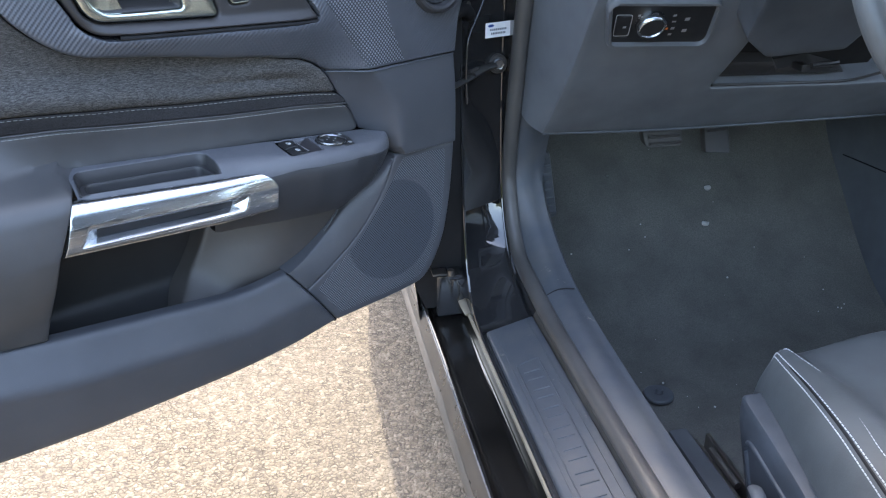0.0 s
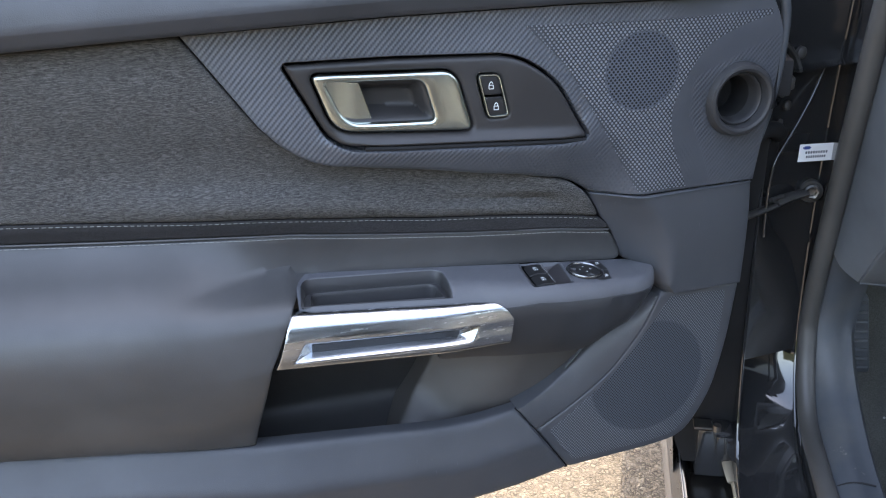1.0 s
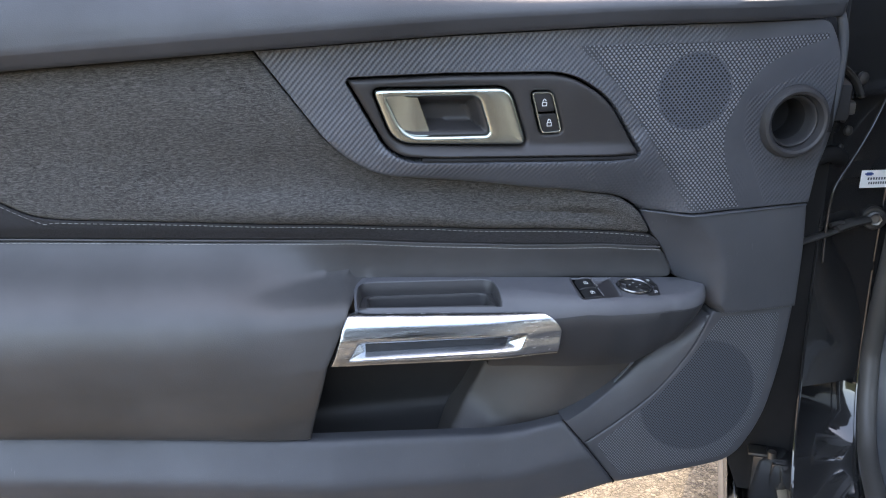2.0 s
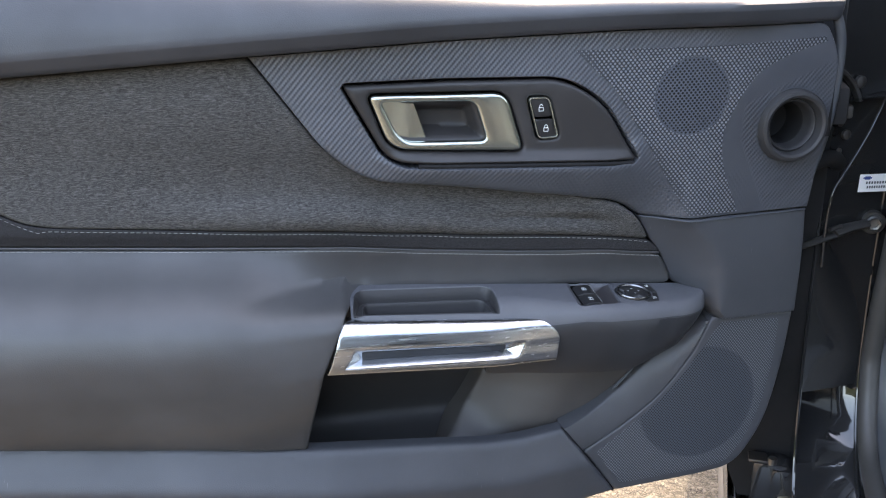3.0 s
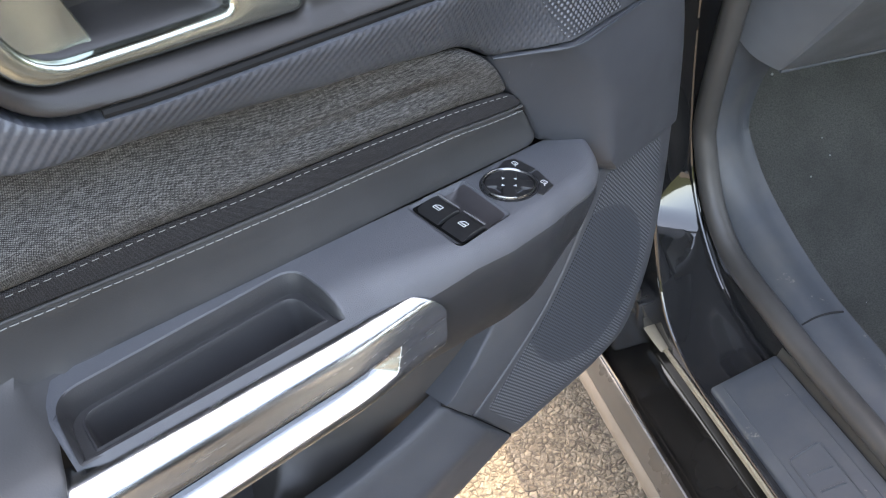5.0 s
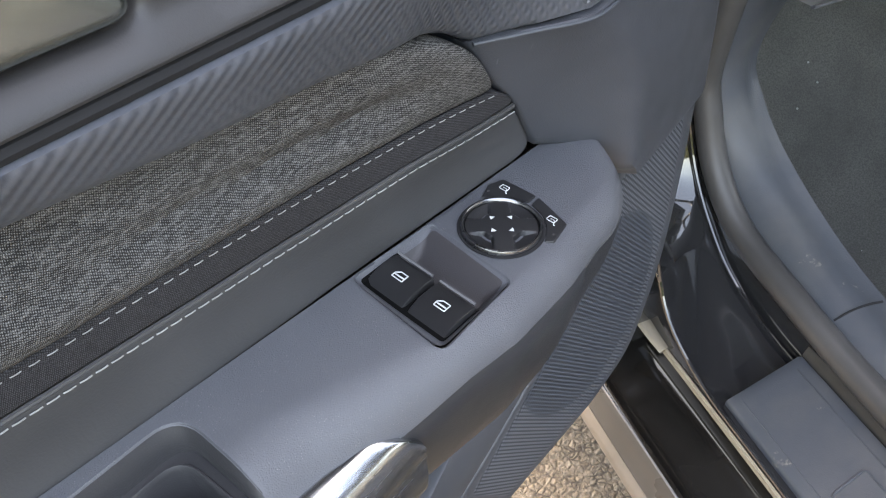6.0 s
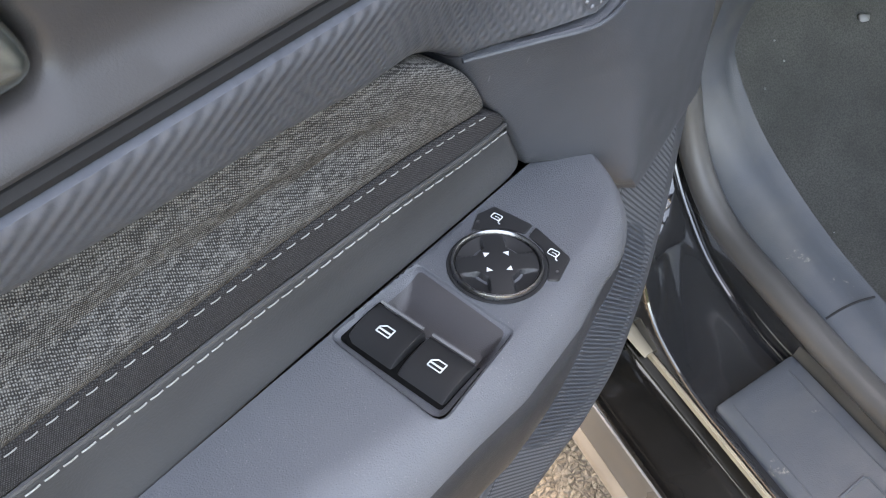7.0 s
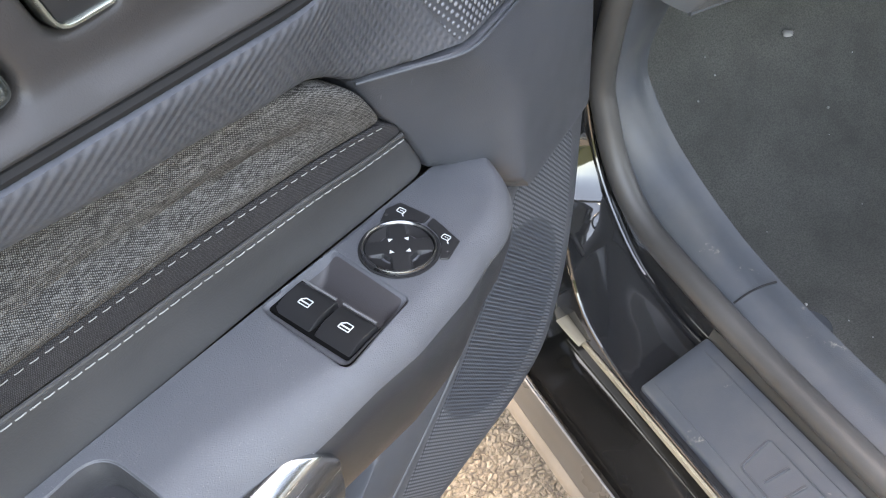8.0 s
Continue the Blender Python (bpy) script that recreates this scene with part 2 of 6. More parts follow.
CHROME.roughness(CHROME.ramp(streaks, 0.3, 0.7, 0.17, 0.29))
CHROME.bump(streaks, 0.09, 0.0006)
DARK_CHROME = metal("dark_chrome", (0.24, 0.24, 0.25), 0.26, 0.04)
DARK_STEEL = metal("dull_steel", (0.22, 0.21, 0.20), 0.42, 0.08)
SATIN = metal("satin_nickel", (0.50, 0.54, 0.50), 0.24, 0.02)
GLOSS = plastic("switch_black", (0.017, 0.017, 0.018), 0.36, 1800, 0.06)
ICON = plastic("icon_white", (0.58, 0.60, 0.60), 0.5, 900, 0.0)
MARK = plastic("dim_print", (0.30, 0.31, 0.31), 0.5, 900, 0.0)
GAP = plastic("gap_black", (0.004, 0.004, 0.004), 0.9, 500, 0.1, spec=0.1)
DARK = plastic("matt_black", (0.018, 0.018, 0.019), 0.75, 500, 0.2, spec=0.2)
PAINT = paint("black_paint", (0.024, 0.024, 0.025), 0.03)
CHANNEL = plastic("dusty_black_sill", (0.010, 0.009, 0.008), 0.14, 300, 0.05, 0.7, spec=0.4)
RUBBER = plastic("seal_rubber", (0.066, 0.063, 0.060), 0.45, 600, 0.2)
LIP_DUST = plastic("dusty_brown_lip", (0.052, 0.048, 0.043), 0.5, 500, 0.3, 0.5)
SILL = plastic("sill_plastic", (0.062, 0.069, 0.079), 0.5, 900, 0.3, 0.35)
SILL_WORN = plastic("scuffed_sill_plastic", (0.060, 0.067, 0.077), 0.5, 900, 0.3, 0.35)
sill_place = SILL_WORN.node("ShaderNodeVectorMath")
sill_place.operation = "DISTANCE"
SILL_WORN.link(SILL_WORN.co, sill_place.inputs[0])
sill_place.inputs[1].default_value = (0.405, 1.168, 0.478)
scuff_spot = SILL_WORN.ramp(sill_place.outputs["Value"], 0.010, 0.055, 0.12, 0.0)  # a heel has scraped the trim here
scuff_cloud = SILL_WORN.math("ADD", SILL_WORN.noise(26, 6, None, 0.7), scuff_spot)
scuffs = SILL_WORN.math("MULTIPLY", SILL_WORN.ramp(scuff_cloud, 0.645, 0.73, 0, 0.8), SILL_WORN.ramp(SILL_WORN.noise(260, 4), 0.46, 0.6, 0, 1))
dust = SILL_WORN.mix(SILL_WORN.ramp(SILL_WORN.noise(12, 5), 0.45, 0.75, 0, 0.30), (0.056, 0.063, 0.073), (0.16, 0.15, 0.13))
SILL_WORN.base(SILL_WORN.mix(scuffs, dust, (0.38, 0.34, 0.28)))
DASH = plastic("dash_plastic", (0.100, 0.109, 0.119), 0.5, 900, 0.3)
CARPET = carpet("floor_carpet", (0.150, 0.149, 0.136))
LEATHER = plastic("seat_leather", (0.078, 0.085, 0.087), 0.42, 420, 0.35)
STEEL = metal("worn_steel", (0.45, 0.43, 0.40), 0.38, 0.08)
WELT = plastic("tan_welt", (0.27, 0.225, 0.165), 0.5, 300, 0.3)
PAPER = plastic("white_sticker", (0.82, 0.83, 0.86), 0.4, 300, 0.05)
INK = plastic("sticker_ink", (0.06, 0.07, 0.09), 0.5, 300, 0.0)
BLUE = plastic("blue_mark", (0.02, 0.06, 0.22), 0.4, 300, 0.0)
AMBER = plastic("amber_mark", (0.8, 0.22, 0.05), 0.5, 900, 0.0)
PEBBLE = plastic("pale_grit", (0.5, 0.5, 0.48), 0.8, 400, 0.4)
STEELY = plastic("pedal_plastic", (0.05, 0.048, 0.046), 0.35, 600, 0.2)
SKIRT = plastic("satin_skirt", (0.034, 0.034, 0.034), 0.30, 700, 0.05)
SKIRT_LIP = plastic("tan_lip", (0.098, 0.084, 0.070), 0.6, 500, 0.3, 0.35)
PANE = Mat("thin_glass", (0.9, 0.95, 0.93), 0.02)
PANE.b.inputs["Alpha"].default_value = 0.12
GROUND = asphalt("asphalt")
TREES = plastic("far_foliage", (0.050, 0.062, 0.034), 0.95, 40, 0.6, 0.5, spec=0.05)


# ---- builders ----
def part(name, bm, material, parent=None, label="", sharp=40):
    """Links a bmesh as one mesh object under a thing or a part."""
    me = bpy.data.meshes.new(name)
    bmesh.ops.recalc_face_normals(bm, faces=bm.faces)
    bm.to_mesh(me)
    bm.free()
    me.polygons.foreach_set("use_smooth", [True] * len(me.polygons))
    me.set_sharp_from_angle(angle=radians(sharp))
    me.materials.append(material.m if isinstance(material, Mat) else material)
    ob = new(name, me)
    ob.parent = parent
    if label:
        ob["label"] = label
    return ob


def thing(name, label, category, m=None, group="", kind=""):
    ob = new(name)
    if m:
        ob.matrix_world = m
    return tagged(ob, label, category, group, kind)


def rounded(pts, step=0.004, r=0.0):
    """A closed outline through corners (a, b) or (a, b, radius), with rounded corners, sampled at the step."""
    n, out = len(pts), []
    P = [Vector(p[:2]) for p in pts]
    R = [p[2] if len(p) > 2 else r for p in pts]
    for i in range(n):
        p, q, s = P[i - 1], P[i], P[(i + 1) % n]
        a, b = p - q, s - q
        k = min(R[i], a.length * 0.49, b.length * 0.49)
        if k < 1e-5:
            out.append(q)
            continue
        a, b = q + a.normalized() * k, q + b.normalized() * k
        m = max(3, int(k / step) + 2)
        out += [(1 - t) ** 2 * a + 2 * t * (1 - t) * q + t * t * b for t in (j / m for j in range(m + 1))]
    dense = []
    for i, p in enumerate(out):
        q = out[(i + 1) % len(out)]
        m = max(1, int((q - p).length / step + 0.5))
        dense += [p.lerp(q, j / m) for j in range(m)]
    clean = []
    for p in dense:
        if not clean or (p - clean[-1]).length > step * 0.12:
            clean.append(p)
    if (clean[0] - clean[-1]).length < step * 0.12:
        clean.pop()
    return clean


def circle(cx, cy, r, n=48):
    return [Vector((cx + r * math.cos(i * math.tau / n), cy + r * math.sin(i * math.tau / n))) for i in range(n)]


def inside(px, py, loop):
    a = np.array([(p[0], p[1]) for p in loop])
    b = np.roll(a, -1, 0)
    c = np.zeros(len(px), bool)
    for (x0, y0), (x1, y1) in zip(a, b):
        if y0 != y1:
            c ^= ((y0 > py) != (y1 > py)) & (px < (x1 - x0) * (py - y0) / (y1 - y0) + x0)
    return c


def edge_distance(px, py, loops):
    best = np.full(len(px), 1e9)
    for loop in loops:
        a = np.array([(p[0], p[1]) for p in loop])
        b = np.roll(a, -1, 0)
        for (x0, y0), (x1, y1) in zip(a, b):
            dx, dy = x1 - x0, y1 - y0
            t = np.clip(((px - x0) * dx + (py - y0) * dy) / max(dx * dx + dy * dy, 1e-12), 0, 1)
            best = np.minimum(best, np.hypot(px - x0 - t * dx, py - y0 - t * dy))
    return best


def patch(outline, f, step=0.006, holes=(), rings=(), skirt=None):
    """A surface over an outline with holes. f(a, b, d) gives the place, d being the distance to the rim;
    rings are extra rows near the rim; skirt is a vector by which the rim is carried back."""
    from mathutils.geometry import delaunay_2d_cdt
    loops = [outline, *holes]
    verts, edges = [], []
    for loop in loops:
        s = len(verts)
        verts += [Vector((p[0], p[1])) for p in loop]
        edges += [(s + i, s + (i + 1) % len(loop)) for i in range(len(loop))]
    rim = len(verts)
    extra = []
    for k, loop in enumerate(loops):
        n = len(loop)
        area = sum(loop[i][0] * loop[(i + 1) % n][1] - loop[(i + 1) % n][0] * loop[i][1] for i in range(n))
        side = (1 if area > 0 else -1) * (1 if k == 0 else -1)
        for off in rings:
            for i in range(n):
                t = Vector(loop[(i + 1) % n]) - Vector(loop[i - 1])
                if t.length > 1e-9:
                    t.normalize()
                    extra.append((loop[i][0] - t.y * off * side, loop[i][1] + t.x * off * side, off))
    xs = [p[0] for p in outline]
    ys = [p[1] for p in outline]
    row, y = 0, min(ys) + step * 0.5
    reach = (max(rings) if rings else 0) + step * 0.45
    while y < max(ys):
        x = min(xs) + step * (0.5 if row % 2 else 0.25)
        while x < max(xs):
            extra.append((x, y, reach))
            x += step
        row, y = row + 1, y + step * 0.87
    e = np.array(extra)
    ok = inside(e[:, 0], e[:, 1], outline)
    for h in holes:
        ok &= ~inside(e[:, 0], e[:, 1], h)
    e = e[ok]
    ok = edge_distance(e[:, 0], e[:, 1], loops) > e[:, 2] * 0.93
    verts += [Vector((x, y)) for x, y, _ in e[ok]]
    vs, es, fs, *_ = delaunay_2d_cdt(verts, edges, [], 0, 1e-7)
    px, py = np.array([v.x for v in vs]), np.array([v.y for v in vs])
    mid = np.array([[(px[a] + px[b] + px[c]) / 3, (py[a] + py[b] + py[c]) / 3] for a, b, c in fs])
    ok = inside(mid[:, 0], mid[:, 1], outline)
    for h in holes:
        ok &= ~inside(mid[:, 0], mid[:, 1], h)
    dist = edge_distance(px, py, loops)
    bm = bmesh.new()
    bv = [bm.verts.new(f(float(a), float(b), float(d))) for a, b, d in zip(px, py, dist)]
    for keep, (a, b, c) in zip(ok, fs):
        if keep and len({a, b, c}) == 3:
            bm.faces.new((bv[a], bv[b], bv[c]))
    if skirt is not None:
        back = Vector(skirt)
        low = {}
        for ed in [ed for ed in bm.edges if len(ed.link_faces) == 1]:
            for v in ed.verts:
                if v not in low:
                    low[v] = bm.verts.new(v.co + back)
            a, b = ed.verts
            bm.faces.new((a, b, low[b], low[a]))
    bmesh.ops.delete(bm, geom=[v for v in bm.verts if not v.link_faces], context="VERTS")
    return bm


def drop(d, r):
    """How far a rounded rim of radius r has fallen at the distance d from it."""
    return 0.0 if d >= r else r - math.sqrt(max(0.0, r * r - (r - d) ** 2))


def loft(rows, closed=False, caps=False):
    """Joins rows of points, alike in number, into a skin."""
    bm = bmesh.new()
    g = [[bm.verts.new(p) for p in row] for row in rows]
    n = len(g[0])
    for a, b in zip(g, g[1:]):
        for i in range(n if closed else n - 1):
            bm.faces.new((a[i], a[(i + 1) % n], b[(i + 1) % n], b[i]))
    if caps and closed:
        bm.faces.new(g[0])
        bm.faces.new(g[-1])
    return bm


def smooth_line(pts, n):
    """n points along a Catmull-Rom line through pts, at even steps of its length."""
    P = [Vector(p) for p in pts]
    Q = [2 * P[0] - P[1], *P, 2 * P[-1] - P[-2]]
    fine = []
    for i in range(1, len(Q) - 2):
        a, b, c, d = Q[i - 1:i + 3]
        for j in range(16):
            t = j / 16
            fine.append(0.5 * (2 * b + (c - a) * t + (2 * a - 5 * b + 4 * c - d) * t * t + (3 * b - a - 3 * c + d) * t ** 3))
    fine.append(P[-1])
    run = [0.0]
    for a, b in zip(fine, fine[1:]):
        run.append(run[-1] + (b - a).length)
    want = np.linspace(0, run[-1], n)
    arr = np.array(fine)
    return [Vector([float(np.interp(w, run, arr[:, k])) for k in range(arr.shape[1])]) for w in want]


def tube(pts, r, n=60, sides=12, flat=1.0, up=(0, 0, 1), caps=True):
    """A tube along a smooth line; flat squeezes it across the direction up."""
    line = smooth_line(pts, n)
    rows = []
    for i, p in enumerate(line):
        t = (line[min(i + 1, n - 1)] - line[max(i - 1, 0)]).normalized()
        s = t.cross(Vector(up))
        s = s.normalized() if s.length > 1e-4 else Vector((1, 0, 0))
        o = s.cross(t).normalized()
        rows.append([p + s * math.cos(k * math.tau / sides) * r + o * math.sin(k * math.tau / sides) * r * flat for k in range(sides)])
    return loft(rows, True, caps)


def box(lo, hi, bevel=0.0, seg=2):
    bm = bmesh.new()
    bmesh.ops.create_cube(bm, size=1.0)
    for v in bm.verts:
        v.co = [lo[i] + (hi[i] - lo[i]) * (v.co[i] + 0.5) for i in range(3)]
    if bevel:
        bmesh.ops.bevel(bm, geom=bm.edges[:], offset=bevel, segments=seg, profile=0.6, affect="EDGES")
    return bm


def merge(*many):
    """Several bmeshes of one piece as one."""
    out = bmesh.new()
    for bm in many:
        me = bpy.data.meshes.new("part")
        bm.to_mesh(me)
        bm.free()
        out.from_mesh(me)
        bpy.data.meshes.remove(me)
    return out


def turn_round(profile, centre, axis_u, axis_v, axis_n, n=48):
    """Turns a profile of (radius, height) round the axis axis_n at centre."""
    c, u, v, w = (Vector(a) for a in (centre, axis_u, axis_v, axis_n))
    rows = [[c + (u * math.cos(k * math.tau / n) + v * math.sin(k * math.tau / n)) * r + w * h for k in range(n)] for r, h in profile]
    return loft(rows, True)


def table(x, xs, ys):
    return float(np.interp(x, xs, ys))


def ease(t):
    t = min(1.0, max(0.0, t))
    return t * t * (3 - 2 * t)

# ---- ground ----
def build_ground():
    bm = bmesh.new()
    n = 40
    edge = [-400, -60, -12, -4, *[-2.4 + 4.8 * i / n for i in range(n + 1)], 4, 12, 60, 400]
    grid = [[bm.verts.new((x, y + 1.2, 0)) for x in edge] for y in edge]
    for a, b in zip(grid, grid[1:]):
        for i in range(len(edge) - 1):
            bm.faces.new((a[i], a[i + 1], b[i + 1], b[i]))
    tagged(part("ground", bm, GROUND), "pale sunlit asphalt with exposed chippings", "ground", kind="structure")

    # the dark tree line that closes the lot all round, well out of view
    rows = []
    for j in range(121):
        a = j / 120 * 2 * math.pi
        top = 6.5 + 1.6 * noise.noise(Vector((math.cos(a) * 6, math.sin(a) * 6, 0))) + 0.7 * noise.noise(Vector((math.cos(a) * 25, math.sin(a) * 25, 3)))
        rows.append([(38 * math.cos(a), 38 * math.sin(a), z) for z in (-0.1, 2.5, 0.7 * top, top)])
    tagged(part("backdrop", loft(rows), TREES), "distant dark green tree line round the lot", "trees", kind="structure")


build_ground()


def build_tree_line():
    """A ragged row of far trees that only the paint and chrome mirror."""
    m = Mat("far_foliage", (0.05, 0.075, 0.03), 0.9, spec=0.1)
    m.base(m.mix(m.ramp(m.noise(0.8, 5), 0.35, 0.65, 0, 1), (0.025, 0.04, 0.016), (0.09, 0.12, 0.05)))
    rng = random.Random(3)
    lower, upper = [], []
    for k in range(260):
        a = radians(120 + 300 * k / 259)
        r = 38 + 3 * math.sin(k * 0.7)
        h = 2.6 + 1.6 * noise.noise(Vector((k * 0.09, 0, 0))) + rng.uniform(-0.7, 0.9)
        lower.append((r * math.cos(a), r * math.sin(a), 0.02))
        upper.append((r * math.cos(a), r * math.sin(a), max(1.5, h)))
    back = [(x * 1.08, y * 1.08, z * 0.9) for x, y, z in upper]
    tagged(part("backdrop", loft([lower, upper, back]), m), "far ragged row of dark green trees", "trees", kind="structure")


build_tree_line()

# ---- the open door: u runs to the hinges, v up, w out of the inner face ----
DOOR_TURN, DOOR_BACK = radians(25.5), 0.965
E = Vector((math.cos(DOOR_TURN), math.sin(DOOR_TURN), 0))
N = Vector((E.y, -E.x, 0))
DOOR = Matrix(((E.x, 0, N.x, -DOOR_BACK * N.x), (E.y, 0, N.y, -DOOR_BACK * N.y), (0, 1, 0, 0), (0, 0, 0, 1)))
door = thing("car_door", "open black car door, dark trim, heather cloth, chrome pull", "car door", DOOR)

BELT_U, BELT_V = [-0.36, -0.126, 0.096, 0.3, 0.49, 0.68, 0.735], [1.080, 1.090, 1.099, 1.1065, 1.109, 1.107, 1.107]
SEAM_U = [-0.36, -0.17, 0.0, 0.074, 0.147, 0.187, 0.23, 0.28, 0.343, 0.384, 0.434, 0.493, 0.53, 0.563]
SEAM_V = [0.921, 0.907, 0.8925, 0.8865, 0.8795, 0.8765, 0.8715, 0.8657, 0.8595, 0.8553, 0.8517, 0.8490, 0.8446, 0.841]
HEM_U = [-0.12, 0.0, 0.08, 0.15, 0.19, 0.235, 0.28, 0.336, 0.39, 0.44, 0.496, 0.525, 0.547]
HEM_V = [0.9275, 0.916, 0.9075, 0.9015, 0.8975, 0.8918, 0.8875, 0.8805, 0.8766, 0.8728, 0.8670, 0.8632, 0.8597]
ARM_U, ARM_V = [0.17, 0.204, 0.31, 0.357, 0.401, 0.45, 0.525, 0.586], [0.831, 0.8275, 0.8185, 0.8147, 0.8117, 0.8087, 0.802, 0.797]


def w_upper(u, v):
    return 0.028 + 0.05 * (v - 1.0) - 0.012 * ease((u - 0.62) / 0.15) + 0.05 * min(0.0, u - 0.3)


LIP_U, LIP_V = [0.215, 0.34, 0.39, 0.438, 0.502, 0.5185, 0.532, 0.587, 0.661], [0.959, 0.941, 0.932, 0.9255, 0.9120, 0.9025, 0.8915, 0.8890, 0.8895]
LIP_W_U, LIP_W = [0.215, 0.30, 0.40, 0.47, 0.515, 0.535, 0.56, 0.587, 0.661], [0.024, 0.019, 0.017, 0.014, 0.005, 0.004, 0.015, 0.027, 0.026]


def plate_edge(u):
    return 0.9795 - 0.05 * (min(u, 0.5165) - 0.236)


def lip_run(u, v):
    """0 at the plate's lower edge, 1 where the panel ends over the cloth."""
    return (plate_edge(u) - v) / (plate_edge(u) - table(u, LIP_U, LIP_V))


def crest(u):
    return 0.0125 * ease((u - 0.205) / 0.09) * ease((0.545 - u) / 0.07)


def w_panel(u, v):
    """The upper panel: a crest stands proud below the handle plate and falls back to the cloth."""
    w, k = w_upper(u, v), lip_run(u, v)
    if k < 0:
        return w + crest(u) * ease((k + 0.5) / 0.4)
    k = min(1.0, k)
    fall = (table(u, LIP_W_U, LIP_W) - w) * ease((u - 0.19) / 0.07) * ease((0.64 - u) / 0.05)
    return w + crest(u) * (1 - k) + fall * (0.35 * k + 0.65 * k * k)


def w_plate(u, v):
    """The handle plate, whose lower edge curls out to the crest."""
    return w_upper(u, v) + 0.78 * crest(u) * ease(1 - (v - plate_edge(u)) / 0.0135)


def lip_radius(u, v):
    if v > 1.0 or u > 0.56:
        return 0.0016
    low = table(u, [0.1, 0.2, 0.25, 0.5, 0.54, 0.56], [0.003, 0.004, 0.006, 0.006, 0.005, 0.003])
    return 0.004 + (low - 0.004) * ease((lip_run(u, v) - 0.3) / 0.35)


def w_cloth(u, v):
    base = table(u, [-0.36, 0.0, 0.1, 0.2, 0.25, 0.35, 0.5, 0.55], [0.010, 0.007, 0.006, 0.003, 0.0, -0.002, 0.0015, 0.004])
    rise = v - table(u, HEM_U, HEM_V)
    top = ease((rise - 0.05) / 0.1)
    roll = 0.007 * math.sin(math.pi * min(1.0, max(0.0, rise / 0.045)) * 1.5) if rise < 0.045 else -0.007 + 0.004 * ease((rise - 0.045) / 0.06)
    pillow = 0.008 * math.sin(math.pi * min(1.0, max(0.0, rise / 0.075)))
    k = ease((u - 0.38) / 0.12)
    crease = 0.0090 * math.exp(-((rise - 0.0205) / 0.0068) ** 2) * ease((0.515 - u) / 0.05) * ease((u - 0.26) / 0.14)
    return base * (1 - top) + 0.024 * top - crease + (roll * (1 - k) + pillow * k) * ease((u + 0.1) / 0.25)


PAD_Q, PAD_W = [-0.02, 0.0, 0.015, 0.035, 0.05, 0.065, 0.1, 0.14, 0.19, 0.235, 0.28], [-0.006, -0.003, 0.006, 0.034, 0.058, 0.073, 0.083, 0.080, 0.064, 0.040, 0.03]


def w_pad(u, v):
    q = table(u, SEAM_U, SEAM_V) - v
    left = sum(table(q + k * 0.006, PAD_Q, PAD_W) for k in (-2, -1, 0, 1, 2)) / 5
    va, vs = table(u, ARM_U, ARM_V), table(u, SEAM_U, SEAM_V)
    t = min(1.0, max(0.0, (v - va) / max(0.004, vs - va)))
    right = -0.004 + 0.006 * t * ease((u - 0.40) / 0.14) - 0.0025 * math.sin(math.pi * t)
    raised = 0.006 * ease((0.187 - u) / 0.012)
    if v < va + 0.002 + raised and u < 0.23:
        right = sum(table(v - va - raised + k * 0.002, [-0.20, -0.165, -0.12, -0.08, -0.03, -0.016, -0.008, -0.002, 0.002], [0.026, 0.034, 0.060, 0.076, 0.071, 0.061, 0.040, 0.010, -0.004]) for k in (-1, 0, 1)) / 3
    k = ease((0.19 - u) / 0.15)
    return left * k + right * (1 - k)


def height(w_of, rim=0.003, lift=0.0):
    def f(a, b, d):
        r = rim(a, b) if callable(rim) else rim
        return (a, b, w_of(a, b) + lift - drop(d, r))
    return f


BACK = (0, 0, -0.035)
plate_line = rounded([(0.192, 1.064, 0.004), (0.30, 1.0645), (0.432, 1.060, 0.03), (0.477, 1.030, 0.02), (0.5165, 0.9655, 0.006), (0.236, 0.9795, 0.022)], 0.004)
upper_line = rounded([(0.0985, 1.0985), (0.3, 1.1065), (0.49, 1.109), (0.735, 1.107, 0.012), (0.757, 1.07, 0.02), (0.757, 1.02, 0.02), (0.744, 0.8885),
                      (0.661, 0.8895, 0.02), (0.587, 0.8895, 0.02), (0.532, 0.8915, 0.006), (0.5165, 0.9040, 0.012), (0.496, 0.9140, 0.018), (0.438, 0.9255, 0.02), (0.39, 0.932, 0.02), (0.34, 0.941, 0.03),
                      (0.215, 0.959, 0.03), (0.172, 0.990, 0.03)], 0.0045)
VENT_C, VENT_R = (0.7037, 0.9925), 0.041


def grown(loop, k):
    """The outline moved out by k."""
    n, out = len(loop), []
    area = sum(loop[i][0] * loop[(i + 1) % n][1] - loop[(i + 1) % n][0] * loop[i][1] for i in range(n))
    s = 1 if area > 0 else -1
    for i in range(n):
        t = (Vector(loop[(i + 1) % n]) - Vector(loop[i - 1])).normalized()
        out.append(Vector((loop[i][0] + t.y * k * s, loop[i][1] - t.x * k * s)))
    return out


